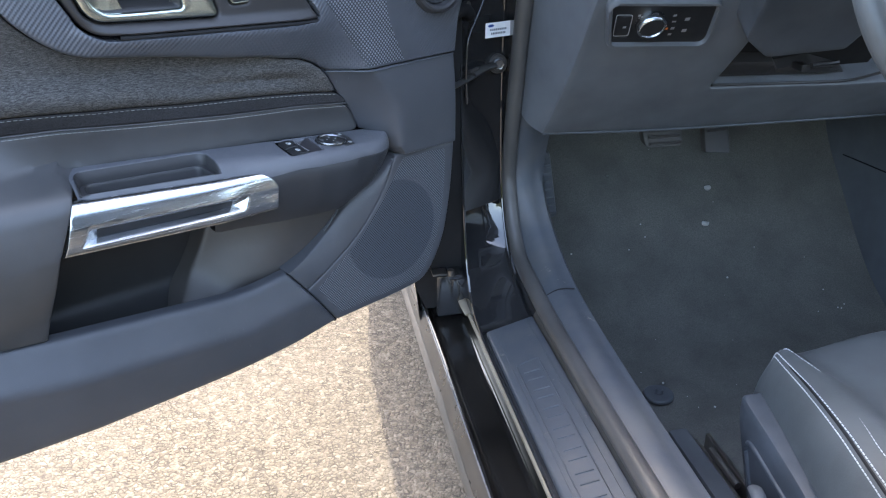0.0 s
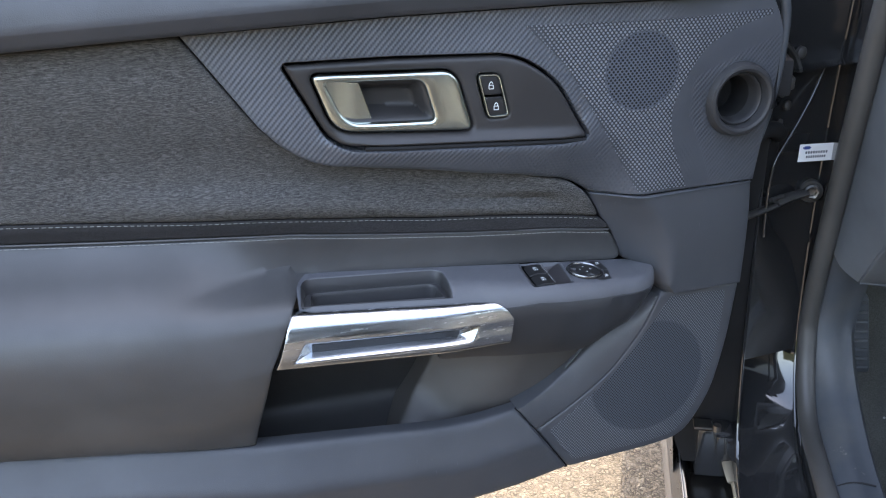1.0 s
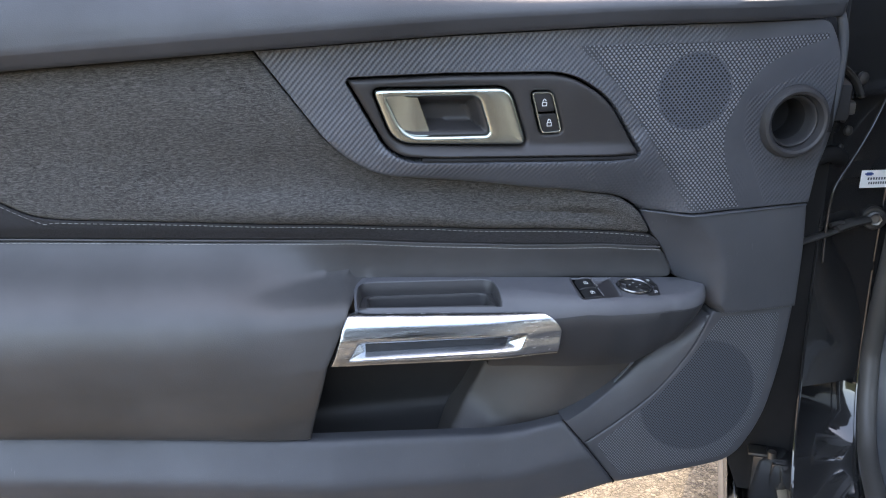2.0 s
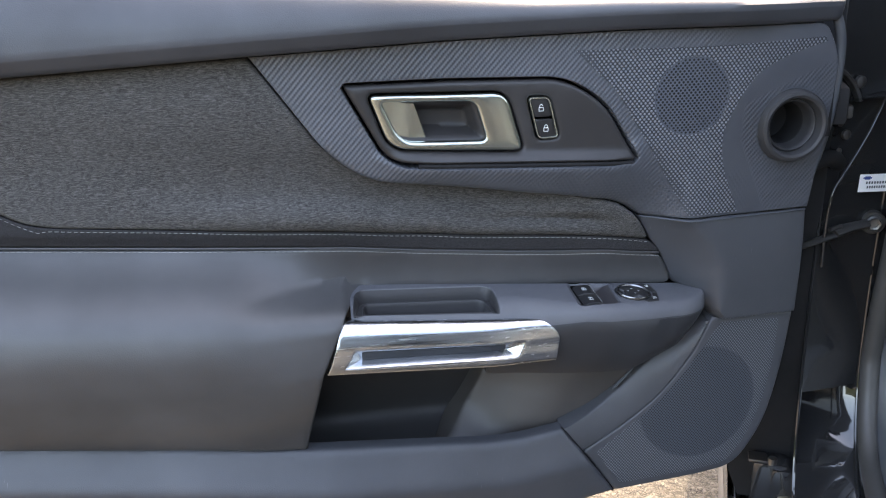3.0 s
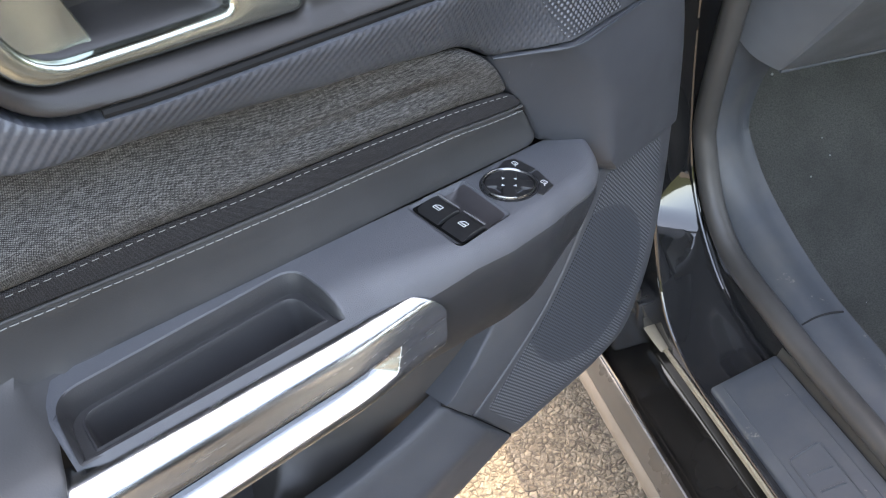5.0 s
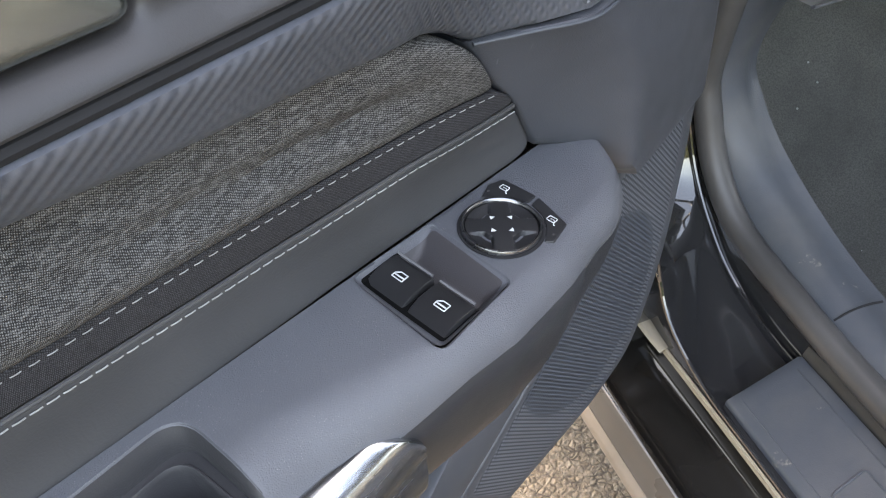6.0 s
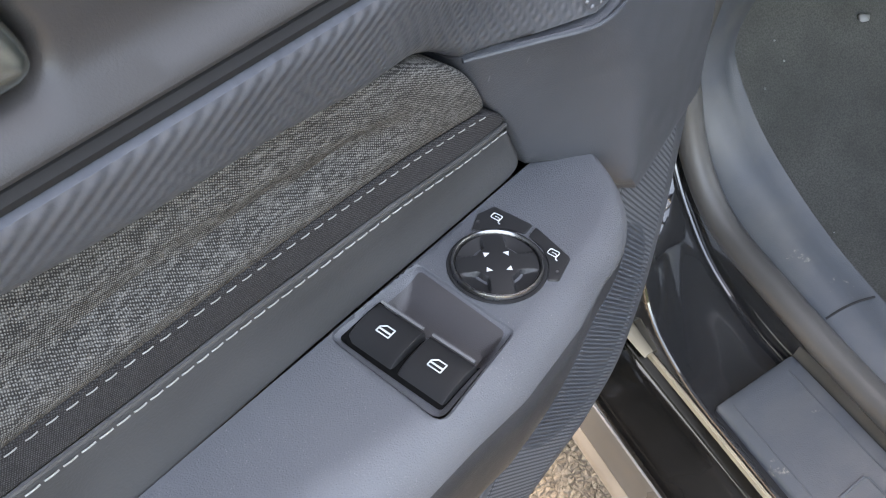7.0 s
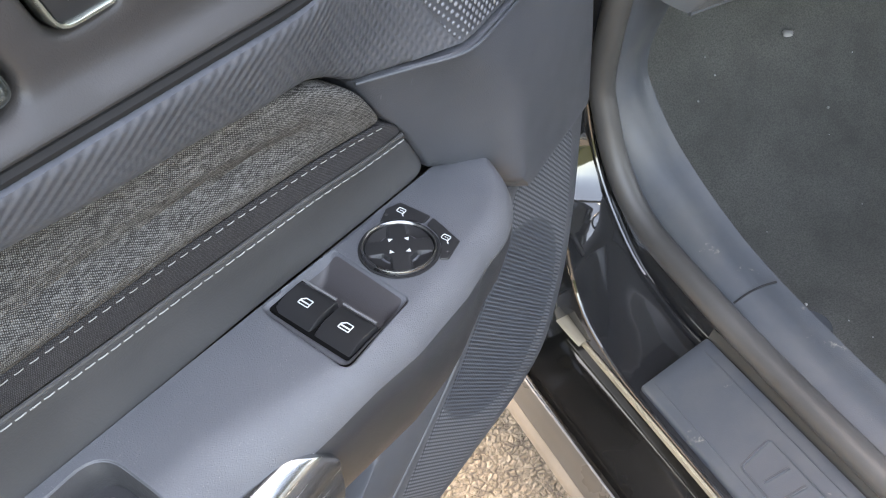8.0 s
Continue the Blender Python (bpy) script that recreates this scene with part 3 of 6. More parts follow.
def build_upper_trim():
    opening = [Vector((p[0], p[1] - 0.0026 * ease(1 - (p[1] - plate_edge(p[0])) / 0.006) * ease((p[0] - 0.235) / 0.03) * ease((0.512 - p[0]) / 0.03))) for p in grown(plate_line, 0.0030)]
    # dark tube added in the slot below the plate as its shade
    part("plate_gap_shade", tube([(u, plate_edge(u) - 0.0032, w_upper(u, 0.97) + 0.60 * crest(u) - 0.0032) for u in np.linspace(0.268, 0.513, 14)], 0.0030, 60, 8), DARK, door)
    part("upper_panel", patch(upper_line, height(w_panel, lip_radius), 0.006, [opening, circle(*VENT_C, VENT_R - 0.002)],
                              (0.001, 0.003, 0.007, 0.012), BACK), RIB, door, "dark ribbed soft trim panel")
    mesh_line = rounded([(0.440, 1.090), (0.470, 1.062, 0.01), (0.488, 1.046, 0.02), (0.525, 0.988, 0.02), (0.548, 0.952, 0.02), (0.583, 0.8935), (0.646, 0.8935), (0.621, 0.951, 0.03), (0.616, 0.990, 0.03), (0.637, 1.034, 0.03), (0.654, 1.057, 0.03), (0.690, 1.074, 0.03), (0.738, 1.086), (0.735, 1.0915), (0.6, 1.0875, 0.05), (0.50, 1.0895, 0.02)], 0.005)
    part("tweeter_cover", patch(mesh_line, lambda a, b, d: (a, b, w_panel(a, b) + 0.0006), 0.005, (), (0.004,)), MESH_UP, door, "dotted speaker mesh")
    cloth_line = rounded([(-0.36, 1.080), (-0.126, 1.090), (0.0965, 1.0985), (0.171, 0.990, 0.03), (0.214, 0.959, 0.03), (0.34, 0.941, 0.03), (0.39, 0.932, 0.02), (0.438, 0.9255, 0.02), (0.494, 0.9135, 0.018), (0.5150, 0.9030, 0.012), (0.530, 0.8885, 0.012), *[(u, v, 0.02) for u, v in zip(HEM_U[::-1], HEM_V[::-1])], (-0.152, 0.934, 0.02), (-0.25, 0.995, 0.03), (-0.36, 1.052)], 0.005)
    part("cloth_insert", patch(cloth_line, height(w_cloth, 0.004), 0.0045, (), (0.001, 0.0025, 0.005), BACK), CLOTH, door, "grey melange cloth insert")
    strip_line = rounded([(-0.36, 1.051), (-0.25, 0.994, 0.03), (-0.152, 0.933, 0.02), *[(u, v - 0.0004, 0.02) for u, v in zip(HEM_U, HEM_V)],
                          *[(u, v + 0.0021, 0.02) for u, v in zip(SEAM_U[::-1], SEAM_V[::-1])]], 0.005)
    part("black_strip", patch(strip_line, lambda a, b, d: (a, b, w_cloth(a, max(b, table(a, HEM_U, HEM_V))) * ease((b - table(a, SEAM_U, SEAM_V)) / 0.02) + (w_pad(a, table(a, SEAM_U, SEAM_V) - 0.001) + 0.001) * (1 - ease((b - table(a, SEAM_U, SEAM_V)) / 0.02)) - 0.0006 - drop(d, 0.0009)), 0.005, (), (0.001, 0.002), BACK), STRIP, door, "black fabric strip between two seams")
    pad_line = rounded([*[(u, v - 0.0005, 0.02) for u, v in zip(SEAM_U, SEAM_V)], *[(u, v, 0.02) for u, v in zip(ARM_U[:0:-1], ARM_V[:0:-1])],
                        (0.1780, 0.8215, 0.006), (0.1480, 0.757), (0.1205, 0.6405), (0.0, 0.6610), (-0.2, 0.690), (-0.36, 0.712)], 0.005)
    part("armrest_pad", patch(pad_line, height(w_pad, 0.0035), 0.006, (), (0.001, 0.003), (0, 0, -0.10)), TRIM_SOFT, door, "smooth vinyl pad swelling into the armrest")


def build_stitches():
    """Raised grey thread, stitch by stitch, along both seams; a welt over the lower one."""
    hem = smooth_line([(-0.36, 1.0485), (-0.25, 0.9915), (-0.152, 0.9307), *[(u, v - 0.0028) for u, v in zip(HEM_U, HEM_V)]], 400)
    seam = smooth_line([(a, b - 0.0035) for a, b in zip(SEAM_U, SEAM_V)], 400)
    for name, line, w_of, pitch, full, thick in (("upper_stitching", hem, lambda u, v: w_cloth(u, table(u, HEM_U, HEM_V)) - 0.0006, 0.0064, 0.60, 0.00028), ("lower_stitching", seam, lambda u, v: w_pad(u, v) + 0.0003, 0.0062, 0.78, 0.00038)):
        run = [0.0]
        for a, b in zip(line, line[1:]):
            run.append(run[-1] + (b - a).length)
        xs, ys = [p[0] for p in line], [p[1] for p in line]
        pieces, s = [], 0.002
        while s < run[-1] - 0.006:
            row = []
            for k in range(5):
                t = s + k / 4 * pitch * full
                u, v = table(t, run, xs), table(t, run, ys)
                row.append((u, v, w_of(u, v) + 0.0002 + 0.00022 * math.sin(math.pi * k / 4)))
            pieces.append(tube(row, thick, 5, 6, 0.8, (0, 0, 1)))
            s += pitch
        part(name, merge(*pieces), THREAD, door, "pale grey seam thread")
    fine = [(u, table(u, SEAM_U, SEAM_V) + 0.0004, w_pad(u, table(u, SEAM_U, SEAM_V) - 0.003) + 0.0002) for u in np.linspace(-0.355, 0.560, 60)]
    part("welt", tube(fine, 0.0013, 140, 8, 1.0, (0, 0, 1)), TRIM_SOFT, door)


def build_belt_cap():
    rows = []
    for u in np.linspace(-0.36, 0.745, 70):
        vb = table(u, BELT_U, BELT_V) + 0.0015
        vt = vb + table(u, [-0.36, -0.1, 0.4, 0.7, 0.745], [0.115, 0.088, 0.040, 0.028, 0.024])
        k = 1 - 0.45 * ease((u - 0.62) / 0.13)
        # a flat dark flank under a crease, then the soft roll leaning back
        line = smooth_line([Vector((-0.01, vb + 0.004)), Vector((0.030 * k, vb + 0.0005)), Vector((0.047 * k, vb)), Vector((0.0505 * k, vb + 0.002))], 10)
        line += [Vector((0.0505 * k, vb + 0.002)).lerp(Vector((0.0590 * k, vb + 0.0155)), t) for t in (0.3, 0.65, 0.95)]
        line += smooth_line([Vector((0.0592 * k, vb + 0.0163)), Vector((0.0591 * k, vb + 0.0180)), Vector((0.0586 * k, vb + 0.0225)), Vector((0.0560 * k, vb + 0.0225 + 0.3 * (vt - vb - 0.0225))), Vector((0.0475 * k, vb + 0.0225 + 0.68 * (vt - vb - 0.0225))),
                             Vector((0.034 * k, vt - 0.001)), Vector((0.018 * k, vt + 0.004)), Vector((-0.02, vt + 0.005)), Vector((-0.075, vt))], 26)
        rows.append([(u, p[1], p[0]) for p in line])
    mid = sum((Vector(p) for p in rows[-1]), Vector()) / len(rows[-1])
    for k, du in ((0.9, 0.005), (0.6, 0.009), (0.05, 0.010)):
        rows.append([tuple(mid + (Vector(p) - mid) * k + Vector((du, 0, 0))) for p in rows[69]])
    part("belt_cap", loft(rows), BELT, door, "rounded soft top roll of the door")
    part("edge_bead", tube([(0.735, 1.142, 0.012), (0.752, 1.108, 0.016), (0.762, 1.075, 0.012), (0.763, 1.02, 0.008), (0.757, 0.965, 0.004), (0.750, 0.92, -0.004)], 0.0055, 50, 10), SILL, door)


def build_handle():
    """Grip plate with its bezel, lever and bowl, and the lock buttons."""
    outer = rounded([(0.2175, 1.0535, 0.008), (0.365, 1.0495, 0.016), (0.3845, 0.985, 0.010), (0.238, 0.9945, 0.02)], 0.003)
    inner = rounded([(0.231, 1.0455, 0.005), (0.331, 1.0425, 0.010), (0.344, 0.9985, 0.008), (0.250, 1.002, 0.016)], 0.003)
    lock = rounded([(0.3885, 1.0435, 0.006), (0.4125, 1.0425, 0.006), (0.4245, 0.997, 0.006), (0.4005, 0.9965, 0.006)], 0.0025)
    plate = part("handle_plate", patch(plate_line, height(w_plate, 0.005, 0.0006), 0.005, [grown(outer, 0.0018), grown(lock, 0.0006)], (0.001, 0.0022, 0.004), (0, 0, -0.02)), PLATE, door, "matt dark grey plate round the inner handle")

    def bezel_at(a, b, d):
        return (a, b, w_upper(a, b) + 0.0030 + 0.0008 * ease(d / 0.012) - drop(d, 0.0034))
    bezel = part("handle_bezel", patch(outer, bezel_at, 0.004, [inner], (0.0008, 0.002, 0.004), (0, 0, -0.014)), SATIN, door, "satin nickel handle surround")
    lever = rounded([(0.2285, 1.0480, 0.005), (0.2655, 1.0470), (0.2800, 0.9985), (0.249, 0.9995, 0.016)], 0.003)
    part("handle_lever", patch(lever, lambda a, b, d: (a, b, w_upper(a, b) + 0.001 - 0.010 * math.sin(math.pi * min(1, max(0, (a - 0.226) / 0.07)) * 0.75) - drop(d, 0.001)), 0.003, (), (0.001,), (0, 0, -0.006)), SATIN, bezel, "curved satin pull lever")
    part("handle_bowl", patch(inner, lambda a, b, d: (a, b, w_upper(a, b) - 0.006 - 0.022 * ease(d / 0.014)), 0.004, (), (0.002, 0.006, 0.01)), PLATE, bezel)
    part("lock_frame", patch(lock, lambda a, b, d: (a, b, w_upper(a, b) + 0.0028 - drop(d, 0.0008)), 0.003, [grown(lock, -0.0021)], (0.0006,), (0, 0, -0.006)), SATIN, plate, "thin chrome frame")
    for i, (lo, hi) in enumerate(((0.5, 0.985), (0.015, 0.49))):
        def at(s, t):
            a = Vector((0.4005, 0.9965)).lerp(Vector((0.3885, 1.0435)), t)
            b = Vector((0.4245, 0.997)).lerp(Vector((0.4125, 1.0425)), t)
            return a.lerp(b, s)
        q = [at(0.09, lo + 0.02), at(0.91, lo + 0.02), at(0.91, hi - 0.02), at(0.09, hi - 0.02)]
        line = rounded([(*p, 0.003) for p in q], 0.002)
        key = part("lock_button", patch(line, height(w_upper, 0.001, 0.0012), 0.004, (), (0.0005, 0.001), (0, 0, -0.004)), GLOSS, plate)
        c = at(0.5, (lo + hi) / 2)
        w = w_upper(c.x, c.y) + 0.0016
        hull = [(c.x - 0.0024, c.y - 0.0036, w), (c.x + 0.0024, c.y - 0.0036, w), (c.x + 0.0024, c.y + 0.0002, w), (c.x - 0.0024, c.y + 0.0002, w)]
        body = merge(*[tube([hull[k], hull[(k + 1) % 4]], 0.0004, 2, 6) for k in range(4)])
        shackle = tube([(c.x - 0.0016, c.y + 0.0002, w), (c.x - 0.0016, c.y + 0.0022, w), (c.x, c.y + 0.0038, w), (c.x + 0.0016, c.y + 0.0022, w), (c.x + 0.0016, c.y + (0.0002 if i else 0.0018), w)], 0.0004, 16, 6)
        part("lock_mark", merge(body, shackle), ICON, key)


def build_vent_ring():
    c = (VENT_C[0], VENT_C[1], w_upper(*VENT_C) + 0.001)
    axes = ((1, 0, 0), (0, 1, 0), (0, 0, 1))
    ring = part("vent_ring", turn_round([(0.0430, -0.006), (0.0430, 0.002), (0.0421, 0.0070), (0.0395, 0.0115), (0.0360, 0.0125), (0.0330, 0.0110), (0.0315, 0.006), (0.031, -0.004)], c, *axes), POCKET, door, "round grey ring of the defroster duct")
    collar = part("vent_collar", turn_round([(0.0312, -0.002), (0.0300, 0.0015), (0.0285, 0.0020), (0.0272, 0.0005), (0.0262, -0.006), (0.0250, -0.016), (0.0244, -0.017)], (c[0] + 0.0008, c[1], c[2]), *axes), POCKET, ring, "inner collar of the duct")
    part("vent_throat", turn_round([(0.0246, -0.0165), (0.0236, -0.020), (0.0228, -0.05), (0.0, -0.052)], (c[0] + 0.0008, c[1], c[2]), *axes), DARK, collar)


def v_top(u, w):
    return 0.809 - 0.085 * (u - 0.45) - 0.06 * w


FRONT_U, FRONT_W = [0.15, 0.375, 0.425, 0.48, 0.525, 0.555], [0.058, 0.058, 0.0635, 0.068, 0.065, 0.059]
for k in range(1, 19):  # the rounded tip
    a = k / 18 * math.pi / 2
    FRONT_U.append(0.555 + 0.0632 * math.sin(a))
    FRONT_W.append(0.059 * math.cos(a) ** 0.92)
UNDER_U, UNDER_V = [0.15, 0.42, 0.51, 0.569, 0.6, 0.619], [0.738, 0.718, 0.7145, 0.737, 0.762, 0.785]


ROUND_U, ROUND_R = [0.15, 0.37, 0.45, 0.6], [0.034, 0.033, 0.019, 0.016]


def arm_edge(u):
    """How far the armrest stands out at u, and the radius of its front edge."""
    wf = table(u, FRONT_U, FRONT_W)
    return wf, min(table(u, ROUND_U, ROUND_R), 0.5 * (wf + 0.005))


def arm_at(u, s):
    """The armrest's skin: s runs from its back over the top, down the front and under."""
    wf, r = arm_edge(u)
    vb = min(table(u, UNDER_U, UNDER_V), v_top(u, wf) - r * 1.1)
    wb = -0.005
    if s < 0.45:
        w = wb + (wf - r - wb) * s / 0.45
        return Vector((u, v_top(u, w), w))
    if s < 0.65:
        a = (s - 0.45) / 0.2 * math.pi / 2
        return Vector((u, v_top(u, wf - r) - r * (1 - math.cos(a)), wf - r + r * math.sin(a)))
    if s < 0.9:
        t = (s - 0.65) / 0.25
        v0 = v_top(u, wf - r) - r
        return Vector((u, v0 + (vb - v0) * t, wf - 0.012 * t * t))
    t = (s - 0.9) / 0.1
    return Vector((u, vb + 0.006 * t, (wf - 0.012) * (1 - t) - 0.005 * t))


def arm_s(u, w):
    wf, r = arm_edge(u)
    if w < wf - r:
        return 0.45 * (w + 0.005) / (wf - r + 0.005)
    return 0.45 + 0.2 * math.asin(min(1.0, (w - wf + r) / r)) / (math.pi / 2)


def v_arm(u, w):
    return arm_at(u, arm_s(u, w)).y


pocket_line = rounded([(0.191, 0.011, 0.016), (0.350, 0.001, 0.015), (0.352, 0.0520, 0.001), (0.186, 0.0525, 0.001)], 0.003)
lip_line = rounded([(0.198, 0.0165, 0.012), (0.342, 0.0070, 0.012), (0.345, 0.0420, 0.001), (0.196, 0.0460, 0.001)], 0.003)
tray_line = rounded([(0.499, -0.0015, 0.002), (0.4955, 0.0508, 0.003), (0.4445, 0.0545, 0.006), (0.4470, -0.0035, 0.005)], 0.003)


def build_armrest():
    S = 0.11  # metres that stand for the whole run of s in the plan

    def skin(a, b, d):
        p = arm_at(a, b / S)
        sink = 0.004 * (1 - ease((a - 0.183) / 0.016))
        return (p.x, (p.y - drop(d, 0.0012) if b / S < 0.55 else p.y) - sink, p.z - 0.5 * sink)
    plan = rounded([(0.183, 0), (0.6175, 0), (0.6175, S * 0.64), (0.183, S * 0.64)], 0.004)
    to_plan = [[Vector((a, arm_s(a, w) * S)) for a, w in line] for line in (pocket_line, tray_line)]
    arm = part("armrest", patch(plan, skin, 0.0030, to_plan, (0.001, 0.003)), ARM, door, "dark armrest with a rounded front edge", 50)
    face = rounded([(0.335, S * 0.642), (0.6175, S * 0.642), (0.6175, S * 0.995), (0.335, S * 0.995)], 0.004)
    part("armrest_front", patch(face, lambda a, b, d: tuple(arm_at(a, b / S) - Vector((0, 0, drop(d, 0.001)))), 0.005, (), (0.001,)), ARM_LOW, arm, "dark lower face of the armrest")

    def shelf(u, w):
        return 0.8068 - 0.085 * (u - 0.25) - 0.06 * (w - 0.052)

    # wall of the pull pocket, open towards the chrome, then a ledge and the deep liner
    rows = []
    for k in range(9):
        t = k / 8
        loop = grown(pocket_line, 0.0005 - 0.0032 * ease(t * 1.2))
        row = []
        for p in loop:
            top, low = v_arm(p[0], min(p[1], 0.0575)), shelf(*p)
            row.append((p[0], top - 0.0004 - (top - low) * t ** 1.5 if top > low else low, p[1]))
        rows.append(row)
    part("pocket_wall", loft(rows, True), POCKET, arm, "grey wall of the pull pocket", 60)
    foot = grown(pocket_line, -0.0022)
    part("pocket_ledge", patch(foot, lambda a, b, d: (a, shelf(a, b) + 0.0003, b), 0.006, [lip_line]), POCKET, arm)
    rows = [[(p[0], shelf(p[0], p[1]) + y, p[1]) for p in grown(lip_line, -k)] for k, y in ((-0.0006, 0.0002), (0.0, 0.0012), (0.0008, 0.0013), (0.0014, 0.0004), (0.0018, -0.003), (0.005, -0.045))]
    # liner coloured darker than the armrest to deepen the pocket's shade
    part("pocket_liner", merge(loft(rows, True), patch(grown(lip_line, -0.0045), lambda a, b, d: (a, shelf(a, b) - 0.045, b), 0.01)), POCKET, arm, "inset liner of the pull pocket")

    def tray_at(a, b, d):
        scoop = 0.0085 * ease((0.499 - a) / 0.022) if a > 0.474 else 0.0085 - 0.004 * ease((0.474 - a) / 0.003)
        return (a, v_top(a, b) - scoop * (0.08 + 0.92 * min(1.0, d / (0.001 + 0.62 * scoop))) - 0.0004, b)
    tray = part("switch_tray", patch(tray_line, tray_at, 0.002, (), (0.001, 0.0022)), ARM, arm, "shallow scoop round the window switches")

    def depth(a, b):
        return tray_at(a, b, float(edge_distance(np.array([a]), np.array([b]), [tray_line])[0]))[1]
    scoop_line = rounded([(0.4972, 0.0012, 0.002), (0.4940, 0.0480, 0.002), (0.4755, 0.0500, 0.001), (0.4755, 0.0, 0.001)], 0.003)
    part("scoop_floor", patch(scoop_line, lambda a, b, d: (a, depth(a, b) + 0.0003, b), 0.003, (), (0.001,)), TRAY, tray, "grained dark floor of the scoop")
    well = rounded([(0.4498, -0.0014, 0.002), (0.4748, -0.0014, 0.001), (0.4748, 0.0503, 0.001), (0.4498, 0.0503, 0.002)], 0.002)
    part("key_well", patch(well, lambda a, b, d: (a, depth(a, b) + 0.0006, b), 0.004, (), (0.001,)), GAP, tray)
    part("scoop_fin", tube([(0.4995, v_top(0.4995, 0.0) - 0.0012, -0.0004), (0.491, v_top(0.491, 0.0) - 0.0036, -0.0004), (0.482, v_top(0.482, 0.0) - 0.0052, -0.0004), (0.4765, v_top(0.4765, 0.0) - 0.0048, -0.0004)], 0.0005, 16, 6), LIP, tray, "thin bright edge of the scoop")


def build_switches():
    pack = part("switch_pack", box((0.440, 0.770, -0.002), (0.555, 0.790, 0.045)), DARK, door)
    for w0, w1 in ((-0.0008, 0.0238), (0.0262, 0.0496)):
        line = rounded([(0.4505, w0, 0.002), (0.4735, w0, 0.001), (0.4735, w1, 0.001), (0.4505, w1, 0.002)], 0.002)

        def key_at(a, b, d):
            t = (a - 0.4505) / 0.023
            return (a, v_top(a, b) - 0.0012 + 0.0012 * t - 0.0042 * (1 - min(1.0, t / 0.55)) ** 2 - 0.0010 * ease((t - 0.80) / 0.2) - drop(d, 0.0009), b)
        key = part("window_switch", patch(line, key_at, 0.0022, (), (0.0006, 0.0016), (0, -0.010, 0)), GLOSS, pack, "black window switch")
        # pale tube paints the highlight along the key's front edge
        part("finger_edge", tube([(0.4738, v_top(0.4738, b) + 0.0001, b) for b in np.linspace(w0 + 0.0012, w1 - 0.0012, 6)], 0.00075, 12, 8, up=(0, 1, 0)), LIP, key, "finger edge with its highlight painted pale")
        c = (0.4635, (w0 + w1) / 2)

        def on_key(a, b):
            return (a, key_at(a, b, 1.0)[1] + 0.0001, b)
        pts = [(c[0] - 0.0020, c[1] - 0.0034), (c[0] + 0.0004, c[1] - 0.0034), (c[0] + 0.0023, c[1] - 0.0012), (c[0] + 0.0023, c[1] + 0.0030), (c[0] - 0.0020, c[1] + 0.0030)]
        frame_rows = []
        for k in range(len(pts)):
            a, b = pts[k], pts[(k + 1) % len(pts)]
            frame_rows.append(tube([on_key(*a), on_key((a[0] + b[0]) / 2, (a[1] + b[1]) / 2), on_key(*b)], 0.00032, 4, 6))
        frame_rows.append(tube([on_key(c[0] - 0.0002, c[1] - 0.0033), on_key(c[0] - 0.0002, c[1]), on_key(c[0] - 0.0002, c[1] + 0.0028)], 0.00045, 4, 6))
        part("window_mark", merge(*frame_rows), ICON, key)
    # mirror control
    kc = Vector((0.5205, v_top(0.5205, 0.0247), 0.0247))
    nrm = Vector((0.085, 1, 0.06)).normalized()
    ax = Vector((1, -0.085, 0)).normalized()
    az = nrm.cross(ax)
    ring = part("mirror_ring", turn_round([(0.0205, -0.001), (0.0205, 0.0018), (0.0199, 0.0030), (0.0191, 0.0031), (0.0184, 0.0024), (0.0180, -0.002)], kc, ax, az, nrm), DARK_CHROME, pack, "dark chrome ring of the mirror control")
    part("mirror_groove", turn_round([(0.0220, 0.0004), (0.0217, 0.0009), (0.0204, 0.0008)], kc, ax, az, nrm), DARK, ring)

    def pad_at(a, b, d):
        r = math.hypot(a, b)
        ridge = ease((min(abs(a + b), abs(a - b)) * 0.7071 - 0.0047) / 0.0010) * ease((r - 0.0096) / 0.0012)
        return kc + ax * a + az * b + nrm * (0.0028 - 0.0010 * (r / 0.0178) ** 2 - ridge * (0.0030 - 0.0026 * max(0.0, (r - 0.0100) / 0.0078)))
    pad = part("mirror_pad", patch(circle(0, 0, 0.0178, 64), pad_at, 0.0006, (), (0.001,)), PAD, ring, "black four-way mirror pad")
    for k in range(4):
        th = k * math.pi / 2
        tip = [(0.0080, 0), (0.0057, 0.0016), (0.0057, -0.0016)]
        bm = bmesh.new()
        for lift in (0.0030,):
            bm.faces.new([bm.verts.new(kc + ax * (x * math.cos(th) - y * math.sin(th)) + az * (x * math.sin(th) + y * math.cos(th)) + nrm * lift) for x, y in tip])
        part("arrow_mark", bm, ICON, pad)
    for pts, mark in (([(0.530, 0.003), (0.5405, -0.0015), (0.5500, 0.0015), (0.5512, 0.0222), (0.5440, 0.0228), (0.5410, 0.014), (0.5350, 0.0072)], (0.5445, 0.0070)),
                      ([(0.5512, 0.0238), (0.5448, 0.0465), (0.5300, 0.0500), (0.5268, 0.0462), (0.5360, 0.0405), (0.5415, 0.0335), (0.5440, 0.0244)], (0.5420, 0.0395))):
        key = part("fold_button", patch(rounded([(*p, 0.0012) for p in pts], 0.0015), lambda a, b, d: (a, v_top(a, b) + 0.0007 - drop(d, 0.0007), b), 0.0025, (), (0.0004, 0.0008), (0, -0.004, 0)), GLOSS, pack, "black mirror fold button")
        y = v_top(*mark) + 0.0009
